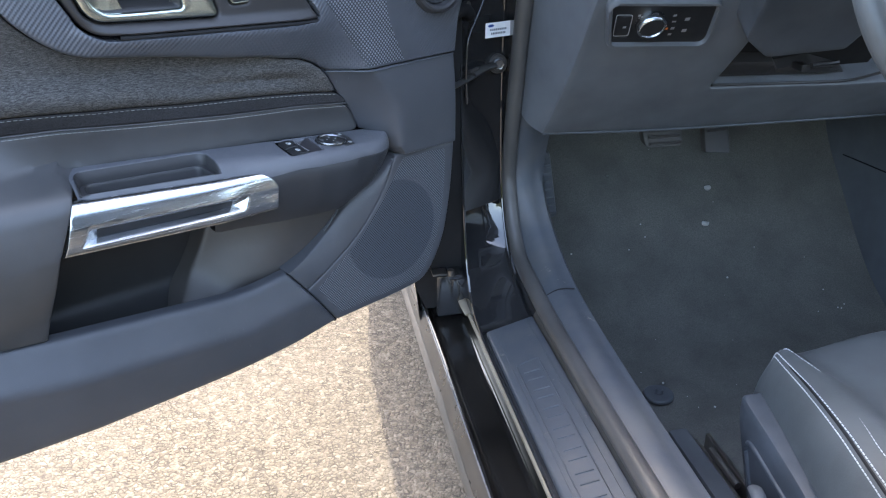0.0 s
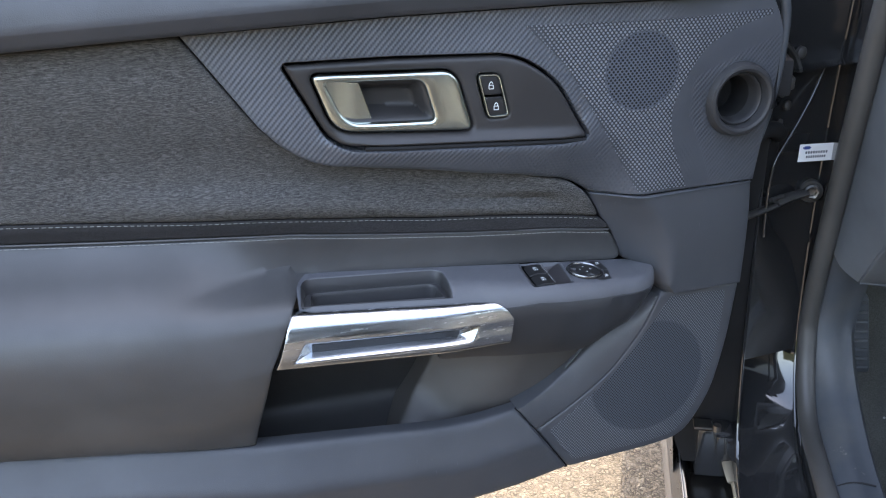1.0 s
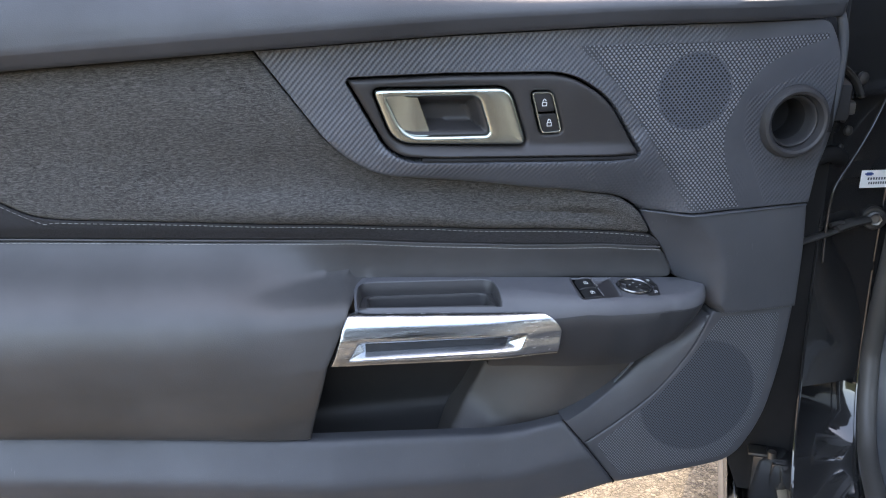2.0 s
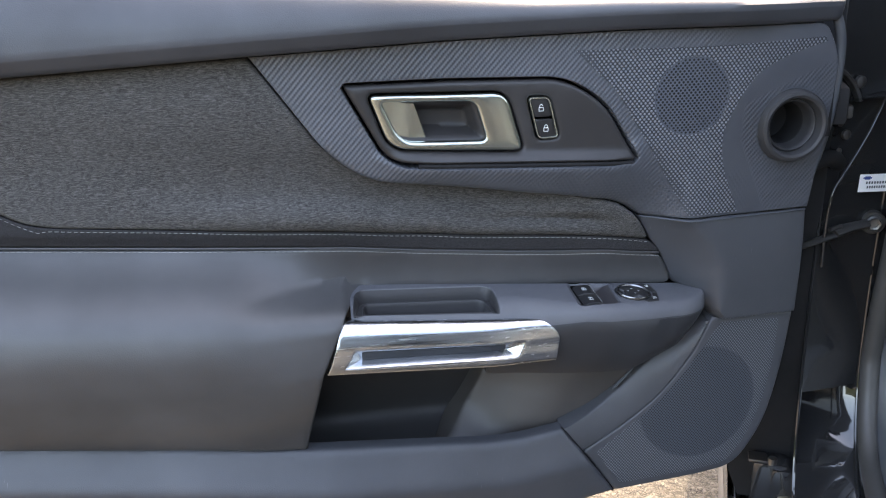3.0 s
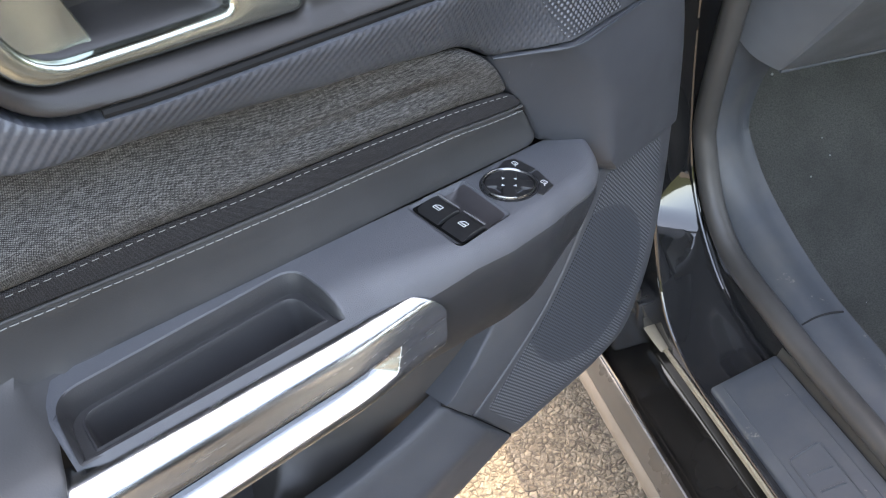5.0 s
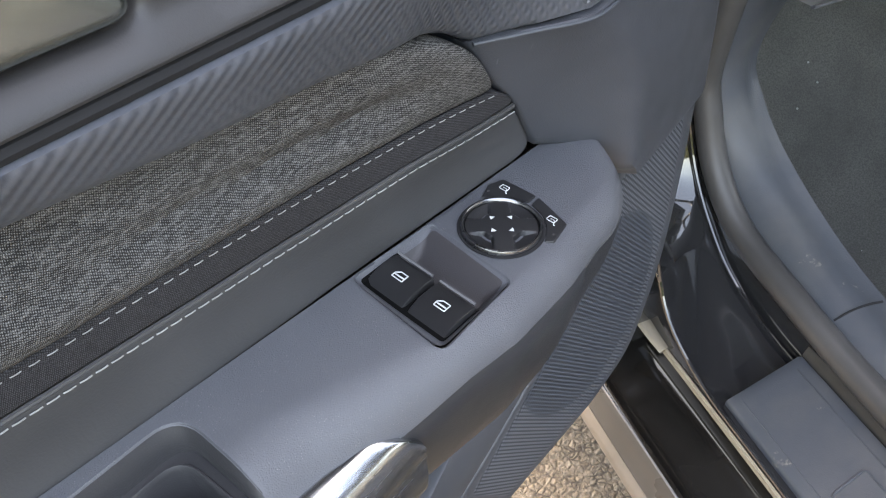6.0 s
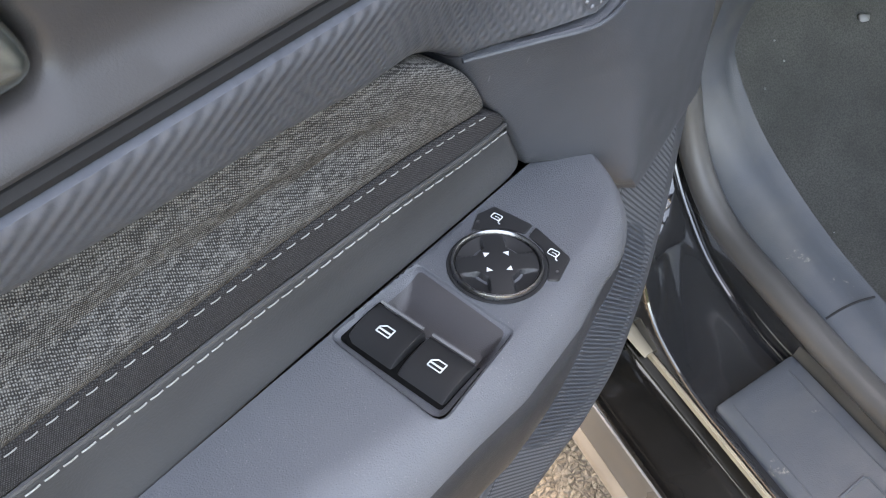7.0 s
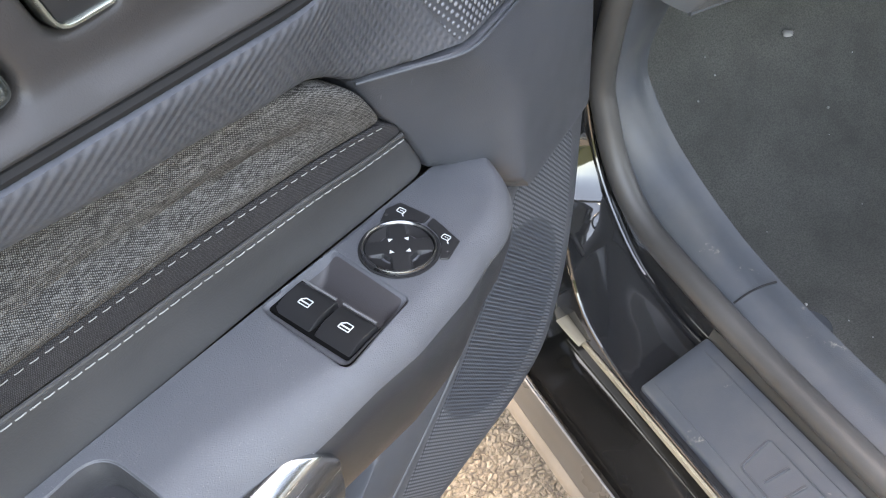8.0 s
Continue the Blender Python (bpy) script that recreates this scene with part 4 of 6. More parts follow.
        shape = rounded([(mark[0] - 0.0016, mark[1] - 0.0026, 0.0009), (mark[0] + 0.0016, mark[1] - 0.0026, 0.0009), (mark[0] + 0.0016, mark[1] + 0.0022, 0.0009), (mark[0] - 0.0016, mark[1] + 0.0022, 0.0009)], 0.0008)
        loop = [(p[0], y, p[1]) for p in shape]
        part("fold_mark", merge(tube(loop + loop[:1], 0.00026, 40, 6), tube([(mark[0], y, mark[1] - 0.001), (mark[0], y, mark[1] + 0.001), (mark[0] - 0.0008, y, mark[1] + 0.0018)], 0.00022, 8, 6),
                                 tube([(mark[0] - 0.0016, y, mark[1] + 0.0022), (mark[0] - 0.0026, y, mark[1] + 0.0026), (mark[0] - 0.003, y, mark[1] + 0.0036)], 0.0003, 8, 6)), ICON, key)
        dot = (0.5365, 0.0025) if mark[1] < 0.02 else (0.5335, 0.0470)
        part("lamp_dot", turn_round([(0.0010, 0.0010), (0.0007, 0.0008), (0.0, 0.0007)], (dot[0], v_top(*dot), dot[1]), (1, 0, 0), (0, 0, 1), (0, 1, 0), 12), PLATE, key)


CHROME_S = [0, 0.12, 0.3, 0.5, 0.75, 0.95, 1.0]
CHROME_V = [0.8125, 0.8120, 0.804, 0.787, 0.768, 0.7575, 0.7555]
CHROME_W = [0.052, 0.060, 0.0695, 0.0745, 0.077, 0.077, 0.0735]
chrome_v = [float(v) for v in np.interp(np.linspace(0, 1, 60), CHROME_S, CHROME_V)]
chrome_w = [float(v) for v in np.interp(np.linspace(0, 1, 60), CHROME_S, CHROME_W)]
for _ in range(6):
    chrome_v = [chrome_v[0]] + [(a + 2 * b + c) / 4 for a, b, c in zip(chrome_v, chrome_v[1:], chrome_v[2:])] + [chrome_v[-1]]
    chrome_w = [chrome_w[0]] + [(a + 2 * b + c) / 4 for a, b, c in zip(chrome_w, chrome_w[1:], chrome_w[2:])] + [chrome_w[-1]]


def chrome_at(u, s):
    t = np.linspace(0, 1, 60)
    return Vector((u, table(s, t, chrome_v) - (0.085 - 0.033 * min(1.0, s / 0.7)) * (u - 0.176), table(s, t, chrome_w) - 0.009 * ease((u - 0.33) / 0.09) * min(1.0, s / 0.6)))


def build_pull():
    """The chrome pull face with its faceted groove."""
    S = 0.075
    groove = rounded([(0.185, 0.535 * S, 0.002), (0.377, 0.520 * S, 0.003), (0.368, 0.785 * S, 0.003), (0.1715, 0.835 * S, 0.002)], 0.0025)
    line = rounded([(0.1765, 0), (0.392, 0, 0.03), (0.4195, 0.46 * S, 0.006), (0.4135, S), (0.1505, S)], 0.0035)

    def face(a, b, d):
        p = chrome_at(a, b / S)
        return (p.x, p.y, p.z - drop(d, 0.0012))
    pull = part("chrome_pull", patch(line, face, 0.0035, [groove], (0.0005, 0.0012), (0, 0, -0.006)), CHROME, door, "bright chrome pull handle face")

    # a trough of four flat facets that meet along its valley
    v0, v1 = Vector((0.190, 0.730 * S)), Vector((0.356, 0.690 * S))
    rows = []
    for k in range(8):
        t = k / 7
        row = []
        for p in groove:
            h = min(1.0, max(0.0, (p - v0).dot(v1 - v0) / (v1 - v0).length_squared))
            q = p.lerp(v0.lerp(v1, h), t)
            c = chrome_at(p[0], p[1] / S).lerp(chrome_at(*(lambda z: (z[0], z[1] / S))(v0.lerp(v1, h))), t)
            row.append((q[0], c.y, c.z - 0.0010 - 0.0095 * t))
        rows.append(row)
    groove_ob = part("pull_groove", loft(rows, True), CHROME, pull, "", 12)

    def in_groove(u, t, lift):
        """A place on the upper facet of the groove: t runs from its edge to the valley."""
        k = (u - 0.185) / 0.192
        edge, low = Vector((u, (0.535 - 0.015 * k) * S)), v0.lerp(v1, min(1.0, max(0.0, (u - v0.x) / (v1.x - v0.x))))
        c = chrome_at(u, edge.y / S).lerp(chrome_at(u, low.y / S), t)
        return (u, c.y, c.z - 0.0010 - 0.0095 * t + lift)
    # black strip laid over the groove's upper facet
    part("groove_strip", loft([[in_groove(u, t, 0.0005) for t in (0.18, 0.4, 0.6, 0.8, 1.0)] for u in np.linspace(0.1915, 0.3535, 24)]), GLOSS, groove_ob, "black strip along the groove's upper facet")


def w_lower(u, v):
    q = table(u, [-0.36, -0.2, 0.0, 0.123, 0.286, 0.367, 0.4395], [0.712, 0.69, 0.6605, 0.6395, 0.6225, 0.6137, 0.6225]) - v
    w = table(q, [0.0, 0.02, 0.046, 0.054, 0.06, 0.1, 0.15, 0.19], [0.032, 0.042, 0.056, 0.0575, 0.0555, 0.046, 0.032, 0.018])
    return w * table(u, [0.15, 0.40, 0.50], [1.0, 0.65, 0.46])


def w_grille(u, v):
    return 0.020 - 0.08 * max(0.0, u - 0.62)


BAND_OUT = smooth_line([(0.4657, 0.5864), (0.51, 0.6145), (0.5527, 0.6467), (0.58, 0.676), (0.6039, 0.7096), (0.618, 0.738), (0.6245, 0.752)], 40)
BAND_IN = smooth_line([(0.4395, 0.6223), (0.478, 0.640), (0.513, 0.664), (0.539, 0.687), (0.560, 0.704), (0.594, 0.728), (0.615, 0.749)], 40)


def w_surround(u, v):
    """The band round the map pocket leans in from the speaker cover's edge towards the pocket."""
    far = min(math.hypot(u - p[0], v - p[1]) for p in BAND_OUT)
    near = min(math.hypot(u - p[0], v - p[1]) for p in BAND_IN)
    t = far / max(1e-6, far + near)
    return w_grille(u, v) * (1 - t) + table(u, [0.4395, 0.478, 0.513, 0.56], [0.0215, 0.014, 0.007, 0.004]) * t + 0.003 * math.sin(math.pi * t)


def build_lower_trim():
    lower = rounded([(-0.36, 0.7115), (-0.2, 0.6895, 0.05), (0.0, 0.660, 0.05), (0.123, 0.6395), (0.162, 0.636), (0.286, 0.6225, 0.05), (0.367, 0.6135, 0.04), (0.4388, 0.6223), (0.4646, 0.5860), (0.5100, 0.5205), (0.44, 0.5085), (0.33, 0.501), (0.15, 0.4975), (-0.1, 0.4975), (-0.36, 0.50)], 0.005)
    part("lower_panel", patch(lower, height(w_lower, 0.006), 0.007, (), (0.001, 0.002, 0.004), (0, 0.0, -0.012)), TRIM_HARD, door, "hard lower door panel with a ledge")
    edge = [(p[0] + 0.0006, p[1] - 0.0006) for p in BAND_OUT]
    grille = rounded([(0.6285, 0.7565), (0.741, 0.751, 0.004), (0.733, 0.67, 0.05), (0.715, 0.59, 0.05), (0.677, 0.5345, 0.025), (0.511, 0.521), *edge], 0.005)
    cover = part("speaker_cover", patch(grille, height(w_grille, 0.003), 0.007, (), (0.0007, 0.0015, 0.003), BACK), TRIM_HARD, door, "smooth rim of the speaker cover")
    dots = rounded([(0.640, 0.7485, 0.004), (0.7225, 0.7445, 0.008), (0.719, 0.67, 0.05), (0.703, 0.60, 0.05), (0.668, 0.5425, 0.02), (0.5175, 0.5315, 0.004), (0.4825, 0.582, 0.006), (0.515, 0.607, 0.03), (0.562, 0.645, 0.03), (0.590, 0.677, 0.03), (0.615, 0.713, 0.03)], 0.005)
    part("speaker_grille", patch(dots, lambda a, b, d: (a, b, w_grille(a, b) + 0.0006 * min(1.0, d / 0.003)), 0.007, (), (0.003,)), MESH_LOW, cover, "dotted speaker mesh with a round driver behind")
    part("pocket_surround", patch(rounded([*[(p[0], p[1]) for p in BAND_IN], *[(p[0], p[1]) for p in BAND_OUT[::-1]]], 0.005), height(w_surround, 0.002), 0.005, (), (0.001, 0.003), (-0.006, 0.002, -0.05)), TRIM_HARD, door, "smooth band between speaker cover and map pocket")
    CREASE_V, CREASE_U = [0.77, 0.80, 0.825, 0.85, 0.875, 0.89], [0.630, 0.632, 0.630, 0.620, 0.600, 0.582]
    mid = rounded([(0.5300, 0.8920), (0.587, 0.8878, 0.01), (0.661, 0.8878, 0.02), (0.7435, 0.8868), (0.741, 0.7520), (0.6285, 0.7575), (0.610, 0.785, 0.01), (0.594, 0.797, 0.006), (0.583, 0.800), (0.5645, 0.838), (0.5485, 0.860)], 0.005)

    def w_mid(u, v):
        left = table(v, [0.76, 0.80, 0.838, 0.86, 0.892], [0.625, 0.588, 0.5645, 0.5485, 0.5300])
        crease = table(v, CREASE_V, CREASE_U)
        near, away = 0.030 * (u - left) / max(0.012, crease - left), 0.030 - 0.145 * (u - crease)
        d = near - away
        return 0.5 * (near + away - math.sqrt(d * d + 0.000016)) + 0.0006

    part("corner_panel", patch(mid, height(w_mid, 0.0015), 0.005, (), (0.0007, 0.0015), BACK), TRIM_HARD, door, "smooth plastic panel near the hinges")

    lip = [(u, v - 0.0014, w_mid(u, v - 0.003) + 0.0014) for u, v in ((0.533, 0.8920), (0.56, 0.8905), (0.587, 0.8885), (0.62, 0.8878), (0.661, 0.8878), (0.70, 0.8873), (0.742, 0.8868))]
    part("panel_lip", tube(lip, 0.0010, 60, 8), SILL, door)
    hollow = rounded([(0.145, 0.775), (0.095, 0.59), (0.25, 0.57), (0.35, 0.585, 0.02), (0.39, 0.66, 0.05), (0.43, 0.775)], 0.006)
    # the pocket's depth is shaded by this sheet's black colour
    part("pocket_back", patch(hollow, lambda a, b, d: (a, b, -0.078 + 0.05 * ease((0.62 - b) / 0.05)), 0.008), POCKET_SHADE, door, "back of the map pocket, its deep shade put into the black colour")
    cheek = rounded([(0.282, 0.585), (0.308, 0.610, 0.02), (0.343, 0.665, 0.03), (0.372, 0.735), (0.387, 0.78), (0.5, 0.78), (0.618, 0.765), (0.548, 0.682, 0.04), (0.475, 0.612, 0.04), (0.43, 0.560, 0.03), (0.33, 0.545)], 0.006)

    def cheek_at(a, b, d):
        run = a - table(b, [0.585, 0.61, 0.665, 0.735, 0.78], [0.282, 0.308, 0.343, 0.372, 0.387])
        return (a, b, -0.054 + 0.050 * ease((run + 0.03) / 0.15) + 0.022 * ease((0.64 - b) / 0.05) * ease((0.36 - a) / 0.05) - drop(d, 0.004) - 0.010 * ease((0.62 - b) / 0.03) * ease((a - 0.36) / 0.05))
    # this wall's brown tint is ground bounce put into the colour
    part("map_pocket", patch(cheek, cheek_at, 0.007, (), (0.001, 0.003), (-0.01, 0, -0.05)), POCKET_BOUNCE, door, "smooth side wall of the map pocket, tinted brown by painted ground bounce")
    part("pocket_ridge", tube([(0.19, 0.604, 0.004), (0.235, 0.611, 0.001), (0.274, 0.6135, -0.001), (0.30, 0.604, 0.001), (0.325, 0.594, 0.004)], 0.0045, 30, 8, 0.6), POCKET, door, "low ridge in the floor of the map pocket")
    part("trim_clip", tube([(0.5045, 0.668, 0.013), (0.518, 0.681, 0.012), (0.530, 0.6935, 0.011)], 0.0018, 8, 6), SILL, door)
    part("panel_joint", tube([(0.439, 0.6220, 0.0150), (0.4655, 0.5835, 0.0165), (0.4875, 0.5510, 0.0160), (0.5095, 0.519, 0.0150)], 0.0022, 24, 8), DARK, door)


def build_shell():
    outline = rounded([(-0.37, 1.17, 0.02), (-0.1, 1.165), (0.4, 1.135), (0.73, 1.12, 0.02), (0.775, 1.06, 0.03), (0.775, 0.95), (0.757, 0.80), (0.757, 0.70), (0.735, 0.575, 0.05), (0.69, 0.523, 0.03), (0.44, 0.502), (-0.1, 0.492), (-0.37, 0.495)], 0.01)
    rows = [[(p[0], p[1], w) for p in grown(outline, k)] for w, k in ((-0.036, -0.012), (-0.036, 0.0), (-0.045, 0.004), (-0.12, 0.004), (-0.135, 0.002), (-0.14, -0.004))]
    skin = patch(outline, lambda a, b, d: (a, b, -0.14 - 0.02 * math.sin(math.pi * min(1, max(0, (b - 0.49) / 0.66)))), 0.04)
    back = patch(grown(outline, -0.004), lambda a, b, d: (a, b, -0.05 if not (0.06 < a < 0.62 and 0.58 < b < 0.87) else -0.085), 0.03)
    # flange split from the painted shell; its matt black paints the gap's shade
    part("door_flange", loft(rows[:3], True), DARK, door, "shell flange behind the trim, shaded by a matt black colour")
    part("door_shell", merge(loft(rows[2:], True), skin), PAINT, door, "glossy black painted door shell")
    part("inner_core", back, DARK, door)
    # weather strip round the hinge edge of the shell
    part("door_strip", tube([(0.783, 1.05, -0.06), (0.779, 0.95, -0.06), (0.764, 0.80, -0.06), (0.762, 0.70, -0.06), (0.742, 0.58, -0.06), (0.70, 0.52, -0.06), (0.45, 0.497, -0.06)], 0.007, 70, 8), RUBBER, door)


build_shell()
build_upper_trim()
build_stitches()
build_belt_cap()
build_handle()
build_vent_ring()
build_armrest()
build_switches()
build_pull()
build_lower_trim()

# ---- the car: x to its right, y ahead ----
car = thing("car", "black car body with open door frame, sill and dusty plastic trim", "car")
SEAL = [(0.1, 0.472), (0.6, 0.472), (0.93, 0.473), (1.07, 0.477), (1.164, 0.486), (1.25, 0.502), (1.30, 0.543), (1.327, 0.60), (1.334, 0.64), (1.312, 0.75), (1.262, 0.943), (1.215, 1.10), (1.16, 1.25)]
INNER = [(0.1, 0.468), (0.6, 0.470), (0.87, 0.477), (1.05, 0.488), (1.17, 0.507), (1.27, 0.548), (1.325, 0.59), (1.345, 0.63), (1.318, 0.71), (1.237, 0.857), (1.19, 0.97), (1.15, 1.10), (1.10, 1.25)]
JAMB_L = [(0.1, 0.424), (0.6, 0.424), (1.10, 0.428), (1.16, 0.434), (1.203, 0.452), (1.230, 0.485), (1.250, 0.54), (1.263, 0.60), (1.270, 0.675), (1.275, 0.767), (1.28, 0.945), (1.27, 1.10), (1.25, 1.25)]
JAMB_R = [(0.1, 0.428), (0.6, 0.428), (1.10, 0.430), (1.192, 0.437), (1.253, 0.460), (1.300, 0.504), (1.328, 0.548), (1.347, 0.61), (1.355, 0.72), (1.352, 0.83), (1.34, 0.95), (1.31, 1.10), (1.28, 1.25)]


def build_frame():
    left = smooth_line([(0.292, y, z) for y, z in JAMB_L], 130)
    right = smooth_line([(0.384, y, z) for y, z in JAMB_R], 130)
    rows = []
    for a, b in zip(left, right):
        row = [a + Vector((-0.004, 0.03, -0.03)), a + Vector((-0.002, 0.004, -0.004))]
        for k in range(9):
            t = k / 8
            p = a.lerp(b, t)
            bow = math.sin(math.pi * t)
            turn = ease((p.z - 0.492) / 0.02) * ease((0.585 - p.z) / 0.012)
            row.append(p + Vector((0, 0.010, -0.006)) * bow * (1 - turn) + Vector((0, 0.12 * (1 - t), 0)) * turn)
        rows.append(row)
    part("hinge_pillar", loft(rows), PAINT, car, "glossy black painted door frame with dust")
    part("frame_bead", tube([p + Vector((-0.002, -0.001, 0.001)) for p in left[::3]], 0.0024, 140, 8), PAINT, car)
    part("frame_seam", tube([p + Vector((-0.006, -0.003, 0.003)) for p in right[::3]], 0.0024, 140, 8), PAINT, car)
    seal = smooth_line([(0.389, y, z) for y, z in SEAL], 130)
    part("seal_flange", loft([[a, a.lerp(b, 0.5) + Vector((-0.004, 0.0, 0.0)), b] for a, b in zip(right, seal)]), PAINT, car)
    part("door_seal", tube([(0.389, y, z) for y, z in SEAL], 0.0135, 160, 14, 1.0, (1, 0, 0)), RUBBER, car, "thick dark rubber door seal")
    a = smooth_line([(0.399, y, z + 0.006) for y, z in SEAL], 130)
    b = smooth_line([(0.452, y, z) for y, z in INNER], 130)
    rows = []
    for p, q in zip(a, b):
        row = [p + Vector((-0.004, 0.01, -0.014))]
        for k in range(9):
            t = k / 8
            row.append(p.lerp(q, t) + Vector((0, -0.012, 0.012)) * math.sin(math.pi * min(1, t * 1.25)) * 0.55)
        k = ease((q.z - 0.50) / 0.08)
        row += [q + Vector((0.008, 0.008, -0.012)), q + Vector((0.012, 0.03, -0.05)).lerp(Vector((0.006, 0.05, -0.01)), k), q + Vector((0.014, 0.05, -0.26)).lerp(Vector((-0.01, 0.13, 0.0)), k)]
        rows.append(row)
    trim = part("sill_trim", loft(rows), SILL_WORN, car, "scuffed dark grey plastic sill trim")
    part("trim_joint", tube([(0.402, 1.129, 0.4895), (0.415, 1.127, 0.4975), (0.430, 1.125, 0.5005), (0.446, 1.123, 0.4990)], 0.0012, 16, 6), DARK, trim)


def build_sill():
    ys = (-0.6, 0.2, 0.6, 0.9, 1.1, 1.26, 1.5)

    def along(prof, n):
        return loft([[(x, y, z) for x, z in smooth_line(prof, n)] for y in ys])
    skirt = part("side_skirt", along([(0.2064, 0.3716), (0.2110, 0.3815), (0.2160, 0.3940), (0.2195, 0.4005)], 10), SKIRT, car, "satin black side skirt along the sill")
    part("skirt_lip", along([(0.33, 0.25), (0.275, 0.285), (0.240, 0.310), (0.210, 0.337), (0.2010, 0.350), (0.1995, 0.3584), (0.2025, 0.3655), (0.2061, 0.3716)], 24), SKIRT_LIP, skirt, "tan lower lip of the skirt")
    # thin pale tube drawn as the highlight on the skirt's upper edge
    part("skirt_highlight", tube([(0.2190, y, 0.4012) for y in ys], 0.0012, 60, 8), LIP, skirt, "edge highlight of the skirt as a thin pale line")
    part("sill_channel", along([(0.2195, 0.4005), (0.2225, 0.4035), (0.227, 0.400), (0.234, 0.396), (0.255, 0.3955), (0.274, 0.3965), (0.2815, 0.4000), (0.2845, 0.4070), (0.2850, 0.4180)], 34), CHANNEL, car, "dusty black sill channel")
    part("sill_welt", loft([[(0.2850, y, 0.4180), (0.2858, y, 0.4228), (0.2882, y, 0.4242), (0.2904, y, 0.4222), (0.2915, y, 0.4170)] for y in (-0.6, 0.3, 0.9, 1.235)]), WELT, car, "tan edge strip along the sill")
    part("welt_end", tube([(0.2868, 1.205, 0.4235), (0.2840, 1.222, 0.4275), (0.2815, 1.240, 0.4330), (0.2795, 1.256, 0.4400)], 0.0078, 14, 10, 0.4), WELT, car)
    part("sill_flange", loft([[(0.2915, y, 0.412), (0.2932, y, 0.4180), (0.2952, y, 0.4200), (0.2968, y, 0.4190), (0.298, y, 0.412)] for y in (-0.6, 0.3, 0.9, 1.15, 1.20)]), DARK, car)

    # scuff plate with an embossed frame and illegible embossed letters
    def scuff_at(a, b, d):
        return (a, b, 0.4325 + (a - 0.300) * 0.25 - drop(d, 0.0035) + 0.0012)
    line = rounded([(0.2985, 1.128, 0.003), (0.3785, 1.131, 0.004), (0.3785, -0.2), (0.2985, -0.2)], 0.012)
    scuff = part("scuff_plate", patch(line, scuff_at, 0.016, (), (0.0012, 0.0035), (0, 0, -0.012)), SILL_WORN, car, "grey plastic scuff plate with an embossed panel")

    part("plate_lip", loft([[(0.3755, y, 0.4455), (0.379, y, 0.4500), (0.381, y, 0.4560), (0.3835, y, 0.4610), (0.388, y, 0.4640)] for y in np.linspace(-0.2, 1.130, 20)]), LIP_DUST, scuff, "dusty brown lip beside the plate")

    def on(x, y, lift=0.0004):
        return (x, y, scuff_at(x, y, 1)[2] + lift)
    loop = [on(*p) for p in rounded([(0.317, 1.012, 0.004), (0.353, 1.017, 0.004), (0.353, 0.55, 0.008), (0.317, 0.55, 0.008)], 0.012)]
    part("embossed_frame", tube(loop + loop[:1], 0.0013, 240, 6), SILL, scuff)
    for k in range(7):
        y = 0.990 - k * 0.046
        part("embossed_bar", merge(*[tube([on(0.3235, y - dy), on(0.335, y - dy - 0.001), on(0.3475, y - dy - 0.002)], 0.0014, 6, 6) for dy in (0.0, 0.020)]), SILL, scuff)
    for x in (0.310, 0.366):
        part("plate_groove", tube([on(x, 1.12, 0.0), on(x, 0.6, 0.0), on(x, 0.0, 0.0)], 0.0008, 40, 6), SILL, scuff)


